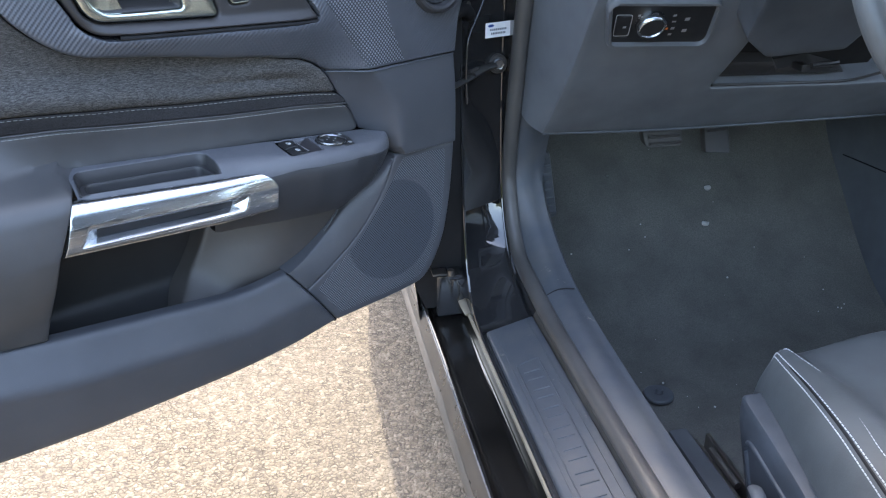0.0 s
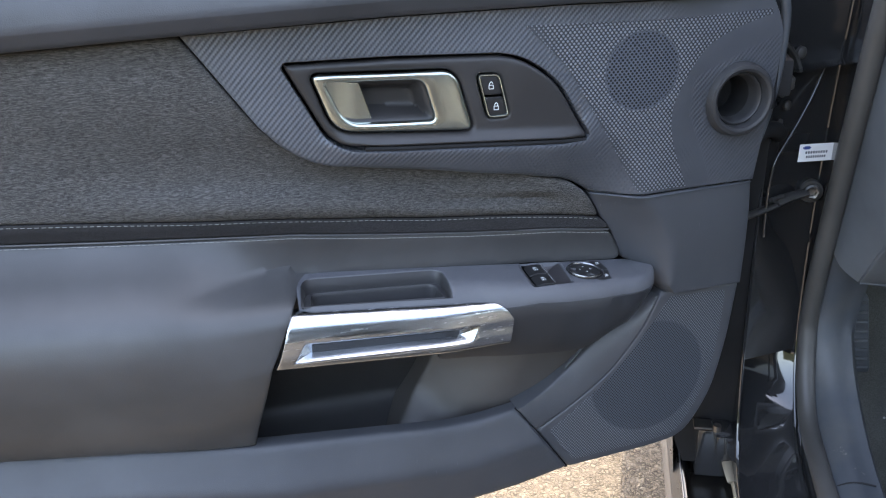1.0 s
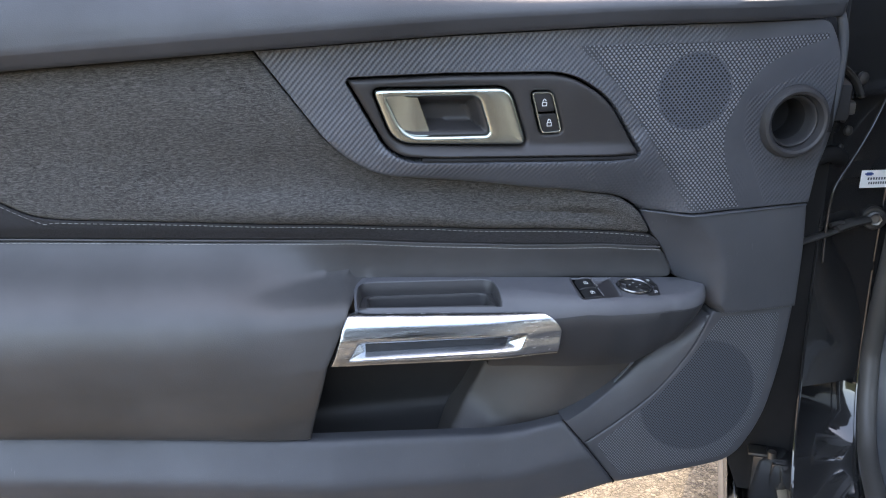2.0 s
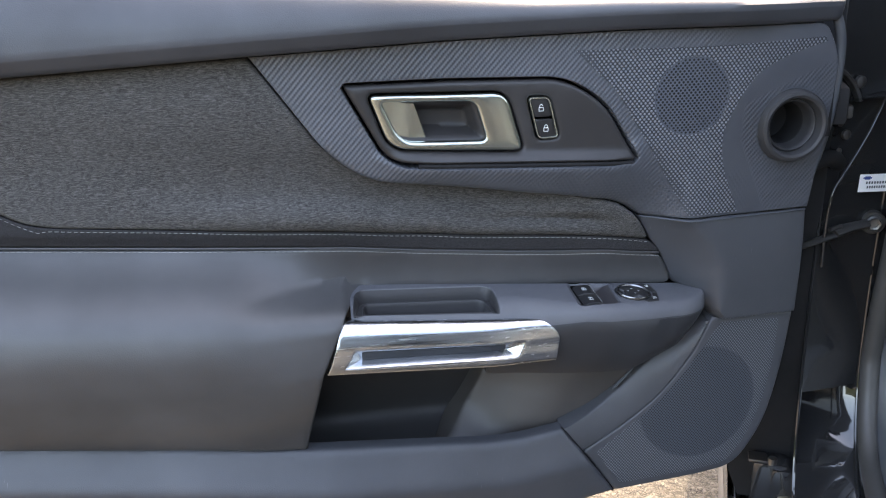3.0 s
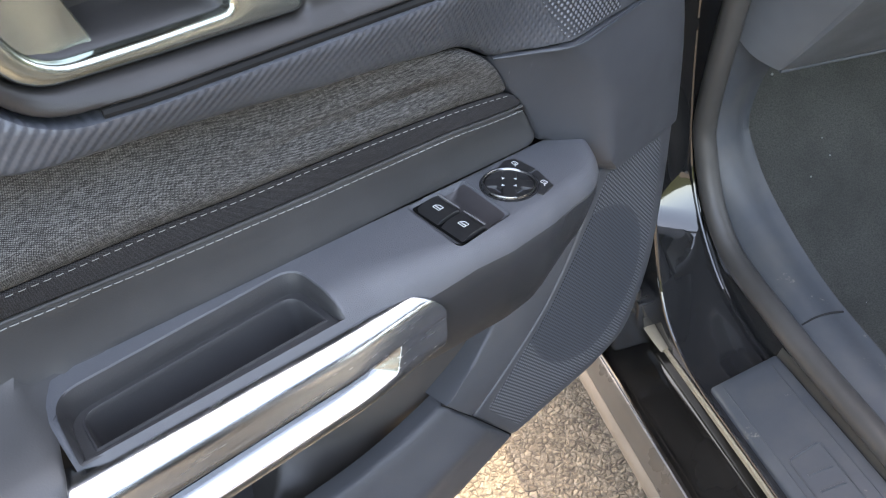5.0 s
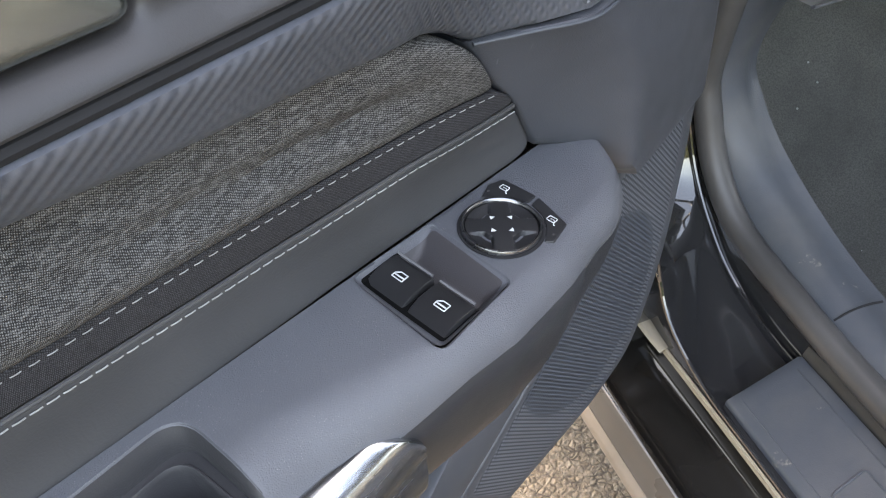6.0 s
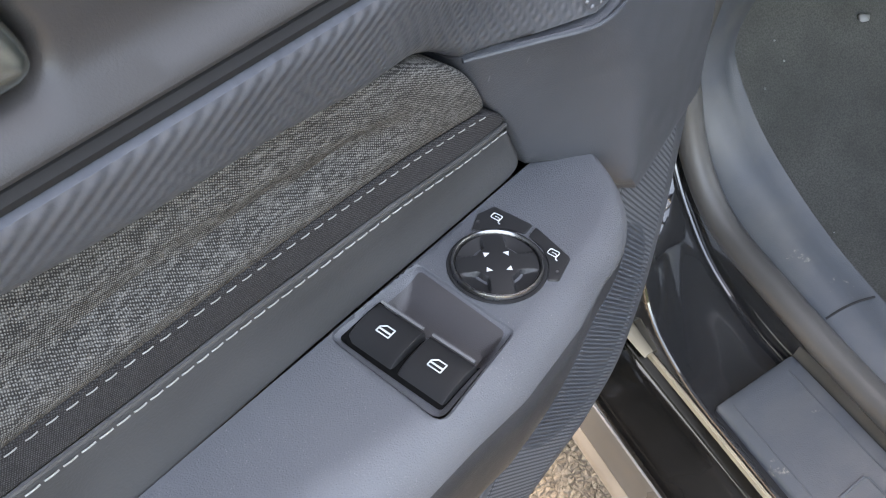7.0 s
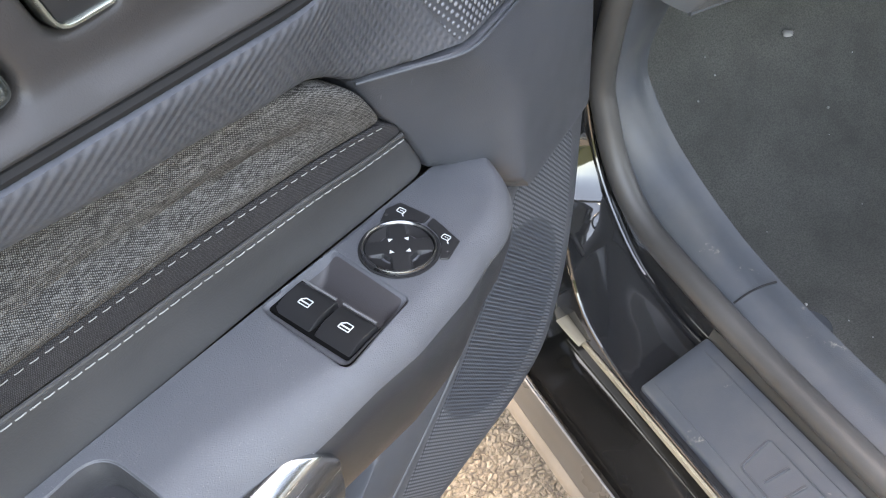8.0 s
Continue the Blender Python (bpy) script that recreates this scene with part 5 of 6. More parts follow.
def build_pillar_fittings():
    """Sticker, door check and hinge bolts on the front pillar."""
    c = Vector((0.3580, 1.318, 0.889))
    ex = Vector((0.92, 0.38, -0.02)).normalized()
    ez = Vector((0.03, 0.03, 1.0)).normalized()
    n = ex.cross(ez)
    if n.y > 0:
        n = -n

    def quad(cx, cz, w, h, lift):
        bm = bmesh.new()
        bm.faces.new([bm.verts.new(c + ex * (cx + sx * w / 2) + ez * (cz + sz * h / 2) + n * lift) for sx, sz in ((-1, -1), (1, -1), (1, 1), (-1, 1))])
        return bm
    sticker = part("service_sticker", quad(0, 0, 0.052, 0.024, 0.006), PAPER, car, "small white sticker with a blue oval and illegible print")
    part("blue_oval", merge(*[quad(-0.015, 0.007, 0.012 - 0.004 * abs(k), 0.0022, 0.0064) for k in (0,)], quad(-0.015, 0.0086, 0.008, 0.0012, 0.0064), quad(-0.015, 0.0054, 0.008, 0.0012, 0.0064)), BLUE, sticker)
    for cz, w in ((0.0005, 0.034), (-0.0055, 0.030), (0.0072, 0.0)):
        for k in range(9 if w else 0):
            part("print_bar", quad(-w / 2 + (k + 0.5) * w / 9, cz, w / 9 * 0.65, 0.0034, 0.0064), INK, sticker)
    b = Vector((0.366, 1.336, 0.827))
    check = part("check_strap", tube([b + Vector((-0.12, -0.105, -0.014)), b + Vector((-0.08, -0.070, -0.010)), b + Vector((-0.045, -0.042, -0.004)), b + Vector((-0.018, -0.020, 0.0))], 0.0075, 24, 10, 0.45), STEELY, car, "dull steel door check strap")
    part("check_shoe", merge(tube([b + Vector((-0.056, -0.050, -0.003)), b + Vector((-0.035, -0.034, 0.001)), b + Vector((-0.012, -0.016, 0.002))], 0.0105, 12, 10, 0.5), tube([b + Vector((-0.062, -0.058, 0.004)), b + Vector((-0.045, -0.044, 0.006))], 0.003, 4, 8)), STEELY, check)
    bolt = part("check_bolt", turn_round([(0.0165, -0.002), (0.0165, 0.004), (0.0150, 0.0065), (0.0115, 0.0065), (0.0112, 0.011), (0.0085, 0.0125)], b + Vector((0, 0.004, 0)), (1, 0, 0), (0, 0, 1), (0.1, -1, 0), 28), STEELY, check, "round steel pivot")
    part("bolt_socket", turn_round([(0.0087, 0.0120), (0.0060, 0.0112), (0.0056, 0.0085), (0.0, 0.0083)], b + Vector((0, 0.004, 0)), (1, 0, 0), (0, 0, 1), (0.1, -1, 0), 6), DARK_STEEL, bolt)
    flange = [(0.367, 1.330, 1.062), (0.366, 1.330, 1.041), (0.357, 1.322, 0.998), (0.346, 1.313, 0.966), (0.335, 1.305, 0.942), (0.323, 1.296, 0.919), (0.305, 1.281, 0.888), (0.300, 1.277, 0.866), (0.298, 1.274, 0.83), (0.299, 1.272, 0.78)]
    part("pillar_flange", tube(flange, 0.0024, 70, 10), PAINT, car, "raised glossy edge of the hinge recess")
    for x, y, z, r in ((0.309, 1.286, 0.958, 0.0065), (0.301, 1.280, 0.973, 0.004), (0.303, 1.282, 0.937, 0.004), (0.319, 1.295, 1.024, 0.008)):
        part("hinge_bolt", turn_round([(r, 0.0), (r, r * 0.7), (r * 0.6, r), (0.0, r * 1.05)], (x, y, z), (0.78, 0.62, 0), (0, 0, 1), (0.5, -0.85, 0), 12), STEELY, car)
    part("hinge_arm", merge(tube([(0.286, 1.262, 1.045), (0.298, 1.275, 1.036), (0.312, 1.288, 1.020), (0.322, 1.296, 1.000)], 0.006, 20, 8, 0.6), box((0.292, 1.262, 0.982), (0.312, 1.284, 0.998), 0.003)), STEELY, car, "dark door hinge arm")
    part("wiring_boot", tube([(0.262, 1.225, 0.93), (0.280, 1.242, 0.935), (0.296, 1.265, 0.93), (0.305, 1.285, 0.92)], 0.011, 30, 12), DARK, car, "ribbed black rubber wiring boot")
    part("upper_hinge", merge(box((0.262, 1.20, 0.985), (0.296, 1.285, 1.03), 0.006), tube([(0.268, 1.19, 0.975), (0.268, 1.19, 1.01), (0.268, 1.19, 1.04)], 0.009, 8, 10)), DARK, car)
    hinge = part("lower_hinge", merge(box((0.236, 1.238, 0.405), (0.286, 1.275, 0.486), 0.006), box((0.262, 1.232, 0.440), (0.292, 1.285, 0.480), 0.004)), PAINT, car, "black painted lower door hinge")
    part("hinge_pin", tube([(0.262, 1.240, 0.486), (0.262, 1.240, 0.491), (0.262, 1.240, 0.496)], 0.006, 6, 12), DARK_STEEL, hinge, "worn hinge pin")
    part("hinge_tab", box((0.230, 1.238, 0.4865), (0.256, 1.262, 0.4905), 0.0012), DARK_STEEL, hinge)


def build_outer_body():
    """Fender, roof, far side and glass that close the car round the view."""
    rows = []
    for y in np.linspace(1.275, 3.2, 14):
        k = ease((y - 2.3) / 1.0)
        prof = [(0.31, 0.15), (0.27, 0.19), (0.226, 0.28), (0.213, 0.35), (0.204, 0.45), (0.184, 0.62), (0.172, 0.80), (0.172, 0.88), (0.20, 0.955), (0.30, 1.0), (0.75, 1.06 - 0.1 * k), (1.11, 1.075 - 0.1 * k)]
        prof += [(2.22 - x, z) for x, z in prof[-2::-1]]
        rows.append([(x + 0.12 * k * (1.11 - x) / 0.9, y, z - 0.05 * k) for x, z in smooth_line(prof, 80)])
    for k, dy in ((0.97, 0.04), (0.85, 0.07), (0.02, 0.08)):
        rows.append([(1.11 + (x - 1.11) * k, 3.2 + dy, 0.58 + (z - 0.58) * k) for x, y, z in rows[13]])
    part("front_body", loft(rows), PAINT, car, "black bonnet and front wings")
    part("fender_edge", loft([[(0.292, 1.275, z), (x, 1.275, z)] for x, z in ((0.222, 0.404), (0.204, 0.45), (0.184, 0.62), (0.172, 0.80), (0.165, 0.88), (0.20, 0.955), (0.285, 1.0))]), DARK, car)
    # added box: hides sunlit ground behind the hinge gap and blocks the sun
    part("hinge_gap_block", box((0.19, 1.292, 0.64), (0.30, 1.335, 1.24), 0.004), DARK, car)
    part("front_bulkhead", loft([[(0.29, 1.80, 0.12), (0.29, 1.80, 1.05)], [(1.95, 1.80, 0.12), (1.95, 1.80, 1.05)]]), CARPET, car)
    part("roof", merge(box((0.50, -0.75, 1.30), (1.72, 0.62, 1.335), 0.012)), PAINT, car)
    part("far_side", merge(box((1.95, -1.0, 0.15), (2.03, 2.4, 1.0), 0.02)), PAINT, car)
    for x0, x1 in ((0.34, 0.50), (1.88, 1.72)):
        part("windscreen_pillar", tube([(x0, 1.36, 1.08), (x0 + 0.4 * (x1 - x0), 1.12, 1.30), (x1, 0.60, 1.345)], 0.03, 20, 10), PAINT, car)
    part("underfloor", box((0.42, -1.0, 0.12), (2.0, 1.85, 0.155), 0.01), DARK, car)
    prof = [(0.24, 0.15), (0.19, 0.30), (0.19, 0.60), (0.17, 0.85), (0.30, 0.98), (0.75, 1.03), (1.11, 1.04)]
    prof += [(2.22 - x, z) for x, z in prof[-2::-1]]
    rows = [[(x, y, z) for x, z in smooth_line(prof, 60)] for y in (-0.9, -1.3, -1.8)]
    for k, dy in ((0.97, -0.05), (0.85, -0.08), (0.02, -0.09)):
        rows.append([(1.11 + (x - 1.11) * k, -1.8 + dy, 0.58 + (z - 0.58) * k) for x, y, z in rows[2]])
    part("rear_body", loft(rows), PAINT, car, "black boot and rear wings")
    part("rear_window", loft([[(0.52, -0.74, 1.315), (1.70, -0.74, 1.315)], [(0.42, -1.35, 1.03), (1.80, -1.35, 1.03)]]), GLOSS, car)
    screen = part("windscreen", loft([[(x, y, z + 0.03 * math.sin(math.pi * (x - 0.40) / 1.42)) for x in np.linspace(0.40 + k, 1.82 - k, 12)] for y, z, k in ((1.42, 1.055, 0.0), (1.0, 1.20, 0.06), (0.62, 1.315, 0.10))]), PANE, car, "clear windscreen")
    screen.visible_shadow = False


build_frame()
build_sill()
build_pillar_fittings()
build_outer_body()

# ---- footwell ----
def build_footwell():
    floor_rows = []
    for x in np.linspace(0.45, 1.36, 34):
        row = []
        for y, z in smooth_line([(0.0, 0.19), (0.6, 0.185), (1.0, 0.18), (1.30, 0.185), (1.45, 0.24), (1.62, 0.40), (1.74, 0.56), (1.79, 0.80)], 50):
            side = ease((0.50 - x) / 0.05)
            row.append((x, y, z + 0.20 * side + 0.006 * noise.noise(Vector((x * 6, y * 6, 0)))))
        floor_rows.append(row)
    tagged(part("floor_carpet", loft(floor_rows), CARPET), "dark grey carpet in the footwell, speckled with grit", "carpet", kind="structure")
    rows = [[(x, y, z) for z, x in ((0.15, 0.455), (0.4, 0.44), (0.6, 0.425), (0.8, 0.42))] for y in np.linspace(1.36, 1.8, 12)]
    tagged(part("kick_panel", loft(rows), CARPET), "dark carpeted side wall of the footwell", "panel", kind="structure")
    rows = [[(1.284 + 0.015 * math.sin(z * 3), y, z) for z in np.linspace(0.15, 0.8, 8)] for y in np.linspace(0.2, 1.8, 12)]
    tagged(part("centre_tunnel", loft(rows), DASH), "dark plastic side of the centre console", "panel", kind="structure")
    seams = tube([(1.2985, 1.642, 0.4815), (1.2985, 1.566, 0.4865), (1.2985, 1.498, 0.4910), (1.2985, 1.30, 0.503)], 0.0016, 30, 8)
    tagged(part("trim", seams, DARK), "dark seam in the console side", "trim", kind="structure")


build_footwell()

# ---- dashboard: its knee panel leans away towards the floor ----
DASH_N = Vector((0, -1, -0.78)).normalized()


def dp(x, z, lift=0.0):
    return Vector((x, 1.13 + (0.90 - z) * 0.78, z)) + DASH_N * lift


def on_dash(rim=0.003, lift=0.0, bow=0.0):
    return lambda a, b, d: dp(a, b, lift - drop(d, rim) + bow * math.sin(math.pi * min(1, max(0, (b - 0.70) / 0.29))))


def build_dashboard():
    dash = thing("dashboard", "dark grey moulded plastic dashboard over the footwell", "dashboard")
    back = tuple(-DASH_N * 0.05)
    knee = rounded([(0.427, 0.7205, 0.004), (0.68, 0.7065), (1.014, 0.702), (1.34, 0.700), (1.34, 0.79), (0.946, 0.790, 0.01), (0.684, 0.8035, 0.006), (0.702, 0.885, 0.02), (0.72, 0.978), (0.4345, 0.978, 0.004), (0.431, 0.82, 0.05)], 0.008)
    part("knee_panel", patch(knee, on_dash(0.004, 0.0, 0.008), 0.014, (), (0.0015, 0.004), back), DASH, dash, "smooth lower knee panel")
    fascia = rounded([(0.4345, 0.9805, 0.004), (1.25, 0.975), (1.25, 1.03), (0.62, 1.03), (0.455, 1.034, 0.02), (0.413, 1.055, 0.01)], 0.008)
    part("fascia", patch(fascia, on_dash(0.004, 0.002), 0.014, (), (0.0015, 0.004), back), DASH, dash)
    vent = part("air_vent", patch(rounded([(0.452, 1.036, 0.012), (0.64, 1.030, 0.01), (0.64, 1.105, 0.01), (0.430, 1.105, 0.012)], 0.006), on_dash(0.005, 0.012), 0.01,
                                  [rounded([(0.468, 1.046, 0.01), (0.63, 1.040, 0.008), (0.63, 1.097, 0.008), (0.450, 1.097, 0.01)], 0.006)], (0.002, 0.005), tuple(-DASH_N * 0.04)), DASH, dash, "air vent with dark slats")
    for k in range(3):
        z = 1.056 + k * 0.015
        part("slat", tube([dp(0.463 - k * 0.004, z, 0.0), dp(0.55, z - 0.001, 0.0), dp(0.632, z - 0.003, 0.0)], 0.004, 10, 8, 0.35, (0, 0, 1)), GLOSS, vent)
    part("vent_back", patch(rounded([(0.45, 1.034), (0.64, 1.03), (0.64, 1.104), (0.43, 1.104)], 0.01), on_dash(0.001, -0.02), 0.03), DARK, vent)
    # top deck and end cap
    rows = []
    for x in np.linspace(0.40, 1.9, 24):
        rows.append([(x, y, z + 0.012 * math.sin(x * 3)) for y, z in ((0.925, 1.135), (0.935, 1.15), (0.97, 1.158), (1.05, 1.155), (1.25, 1.12), (1.5, 1.06), (1.85, 1.0))])
    part("top_deck", loft(rows), DASH, dash)
    seal_side = smooth_line([(0.402, 1.306, 0.745), (0.402, 1.285, 0.85), (0.402, 1.258, 0.943), (0.401, 1.21, 1.10), (0.40, 1.155, 1.25)], 30)
    dash_side = smooth_line([(0.4265, 1.268, 0.722), (0.4305, 1.19, 0.82), (0.434, 1.13, 0.90), (0.434, 1.069, 0.979), (0.412, 1.01, 1.055), (0.40, 0.96, 1.12)], 30)
    rows = []
    for p, q in zip(seal_side, dash_side):
        rows.append([p + Vector((-0.004, 0.012, 0)), p] + [p.lerp(q, t) + Vector((-0.006, 0, 0)) * math.sin(math.pi * t) for t in (0.1, 0.2, 0.4, 0.6, 0.8, 0.95)] + [q, q + Vector((0.004, 0.006, 0))])
    cap = part("end_cap", loft(rows), DASH, dash, "side cap of the dashboard with an oval plug")
    n = Vector((-0.97, -0.24, 0.05)).normalized()
    u = Vector((0, 0.05, 1)).cross(n).normalized()
    v = n.cross(u)
    part("oval_plug", turn_round([(0.0205, 0.001), (0.0195, 0.003), (0.0175, 0.001), (0.016, -0.001), (0.0, -0.001)], Vector((0.4165, 1.137, 0.997)) + n * 0.003, u * 0.55, v * 1.05, n, 32), PLATE, cap)
    # light switch panel
    face = rounded([(0.476, 0.908, 0.006), (0.624, 0.899, 0.014), (0.612, 0.961, 0.006), (0.455, 0.970, 0.006)], 0.004)
    bezel = part("switch_bezel", patch(grown(face, 0.008), on_dash(0.006, 0.0165), 0.006, [face], (0.002, 0.005), tuple(-DASH_N * 0.02)), DASH, dash, "grey bezel of the light switch")
    part("switch_face", patch(grown(face, 0.0005), on_dash(0.001, 0.0100), 0.012), GLOSS, bezel, "gloss black light switch panel")
    c = dp(0.521, 0.940, 0.0100)
    ax = Vector((1, 0, 0))
    az = DASH_N.cross(ax)
    knob = part("light_knob", turn_round([(0.0215, 0.0), (0.0213, 0.008), (0.0205, 0.0125), (0.0190, 0.0140), (0.0175, 0.0138), (0.0166, 0.012)], c, ax, az, DASH_N, 40), CHROME, bezel, "round chrome-rimmed light knob")
    part("knob_cap", turn_round([(0.0167, 0.0121), (0.012, 0.0112), (0.0, 0.0108)], c, ax, az, DASH_N, 32), GLOSS, knob)
    marks = [(0.481, 0.953, 0.014, 0.0016), (0.489, 0.919, 0.014, 0.0016), (0.484, 0.936, 0.006, 0.004), (0.501, 0.951, 0.005, 0.004), (0.555, 0.948, 0.006, 0.004), (0.558, 0.938, 0.008, 0.003), (0.561, 0.927, 0.007, 0.005), (0.561, 0.917, 0.007, 0.004), (0.577, 0.941, 0.009, 0.006), (0.581, 0.922, 0.009, 0.006)]
    slider = rounded([(0.4735, 0.9215, 0.003), (0.4955, 0.9205, 0.003), (0.4895, 0.9530, 0.003), (0.4665, 0.9545, 0.003)], 0.003)
    block = part("dimmer_key", patch(slider, on_dash(0.0012, 0.0128), 0.006, (), (0.0006, 0.0012), tuple(-DASH_N * 0.004)), GLOSS, bezel, "narrow dimmer key")
    outline = [dp(p[0], p[1], 0.0118) for p in grown(slider, 0.0006)]
    part("key_line", tube(outline + outline[:1], 0.0005, 80, 6), MARK, block)
    for x, z, w, h in marks:
        bm = bmesh.new()
        bm.faces.new([bm.verts.new(dp(x + sx * w * 0.40, z + sz * h * 0.40, 0.0105 if x > 0.495 else 0.0135)) for sx, sz in ((-1, -1), (1, -1), (1, 1), (-1, 1))])
        part("switch_mark", bm, SILL if w > 0.009 else MARK, bezel)
    bm = bmesh.new()
    bm.faces.new([bm.verts.new(dp(0.551 + sx * 0.0025, 0.927 + sz * 0.0018, 0.0107)) for sx, sz in ((-1, -1), (1, -1), (1, 1), (-1, 1))])
    part("indicator_mark", bm, AMBER, bezel, "orange indicator")
    # steering column shroud over its slot
    shroud = rounded([(0.654, 0.938, 0.008), (0.708, 0.902, 0.006), (0.833, 0.908, 0.006), (0.850, 0.955, 0.01), (0.85, 1.02, 0.02), (0.645, 1.02, 0.02)], 0.006)
    part("column_shroud", patch(shroud, on_dash(0.004, 0.05), 0.01, (), (0.001, 0.004), tuple(-DASH_N * 0.12)), SILL, dash, "grey steering column shroud")
    part("column_slot", patch(rounded([(0.67, 0.79), (1.0, 0.78), (1.0, 0.95), (0.67, 0.95)], 0.02), on_dash(0.001, -0.035), 0.04), DARK, dash)
    part("knee_edge", tube([dp(0.4285, 0.7215, 0.001), dp(0.56, 0.7135, 0.0015), dp(0.68, 0.7080, 0.0015), dp(0.85, 0.7050, 0.0015), dp(1.014, 0.7030, 0.0015), dp(1.33, 0.7012, 0.0015)], 0.0022, 60, 8), SILL, dash)
    part("slot_rim", tube([dp(0.690, 0.8045, 0.002), dp(0.80, 0.799, 0.002), dp(0.90, 0.7945, 0.002), dp(0.945, 0.794, 0.002), dp(0.985, 0.803, 0.002), dp(1.02, 0.815, 0.002)], 0.0025, 50, 8), PLATE, dash)
    part("slot_ledge", patch(rounded([(0.684, 0.806), (0.712, 0.832, 0.004), (0.791, 0.828, 0.004), (0.806, 0.812, 0.004), (0.862, 0.821, 0.006), (0.940, 0.796)], 0.006), on_dash(0.002, -0.012), 0.012, (), (0.002,), tuple(-DASH_N * 0.02)), PLATE, dash)
    part("adjust_lever", merge(box((0.818, 1.160, 0.826), (0.834, 1.19, 0.838), 0.003), tube([(0.832, 1.155, 0.838), (0.85, 1.152, 0.84), (0.875, 1.152, 0.841)], 0.004, 8, 8)), GLOSS, dash)


def build_steering_wheel():
    wheel = thing("steering_wheel", "dark grey leather steering wheel on its column", "steering wheel")
    c = Vector((0.793, 0.775, 1.035))
    n = Vector((0, -0.90, 0.43)).normalized()
    ax = Vector((1, 0, 0))
    az = n.cross(ax)
    loop = [c + ax * math.cos(a) * 0.185 + az * math.sin(a) * 0.185 for a in np.linspace(0, math.tau, 49)]
    part("rim", tube(loop, 0.016, 120, 14, 1.0, tuple(n), False), LEATHER, wheel)
    part("hub", turn_round([(0.075, -0.03), (0.075, 0.0), (0.065, 0.016), (0.03, 0.024), (0.0, 0.025)], c - n * 0.02, ax, az, n, 32), DASH, wheel)
    for a in (0.0, math.pi, math.pi * 1.5):
        w = ax * math.cos(a) + az * math.sin(a)
        part("spoke", tube([c + w * 0.06 - n * 0.012, c + w * 0.12 - n * 0.008, c + w * 0.18], 0.014, 12, 10, 0.5), DASH, wheel)
    part("column", tube([c - n * 0.04, c - n * 0.09, c - n * 0.14], 0.035, 12, 14), DASH, wheel)


def build_pedals():
    brake = thing("brake_pedal", "dark rubber brake pedal pad below the dashboard", "pedal")
    pad = part("pad", patch(rounded([(0.712, 0.603, 0.012), (0.793, 0.598, 0.012), (0.800, 0.66, 0.006), (0.705, 0.66, 0.006)], 0.004), lambda a, b, d: (a, 1.485 + (0.63 - b) * -0.45 + drop(d, 0.005), b), 0.008, (), (0.002, 0.005), (0, 0.014, 0)), RUBBER, brake)
    for k in range(4):
        z = 0.610 + k * 0.013
        part("tread", tube([(0.720, 1.482 + (0.63 - z) * -0.45, z), (0.752, 1.481 + (0.63 - z) * -0.45, z), (0.787, 1.482 + (0.63 - z) * -0.45, z)], 0.003, 6, 6), RUBBER, pad)
    part("arm", tube([(0.752, 1.50, 0.65), (0.752, 1.53, 0.75), (0.752, 1.6, 0.9)], 0.012, 12, 8), DARK, brake)
    gas = thing("accelerator_pedal", "dark plastic accelerator pedal below the dashboard", "pedal")
    pad = part("pad", patch(rounded([(0.842, 0.583, 0.006), (0.898, 0.578, 0.006), (0.902, 0.66, 0.006), (0.846, 0.66, 0.006)], 0.004), lambda a, b, d: (a, 1.485 + (0.62 - b) * -0.5 + drop(d, 0.004), b), 0.008, (), (0.002, 0.004), (0, 0.014, 0)), STEELY, gas)
    for k in range(3):
        z = 0.625 + k * 0.01
        part("tread", tube([(0.850, 1.481 + (0.62 - z) * -0.5, z), (0.872, 1.480 + (0.62 - z) * -0.5, z), (0.895, 1.481 + (0.62 - z) * -0.5, z)], 0.0022, 6, 6), RUBBER, pad)
    part("arm", tube([(0.872, 1.50, 0.65), (0.872, 1.54, 0.75), (0.872, 1.62, 0.9)], 0.010, 12, 8), DARK, gas)
    rest = thing("foot_rest", "black ribbed plastic foot rest on the footwell wall", "foot rest")
    base = part("base", patch(rounded([(0.44, 0.62, 0.01), (0.499, 0.62, 0.01), (0.532, 0.462, 0.012), (0.47, 0.462, 0.01)], 0.006), lambda a, b, d: (a + 0.006, 1.47 + (0.54 - b) * 0.2 + drop(d, 0.005), b), 0.012, (), (0.002, 0.005), (0, 0.05, 0)), DASH, rest)
    for k in range(8):
        z = 0.476 + k * 0.0185
        part("rib", tube([(0.455, 1.468 + (0.54 - z) * 0.2, z), (0.50 - (z - 0.47) * 0.1, 1.467 + (0.54 - z) * 0.2, z), (0.531 - (z - 0.47) * 0.2, 1.470 + (0.54 - z) * 0.2, z)], 0.0035, 8, 6), DASH, base)


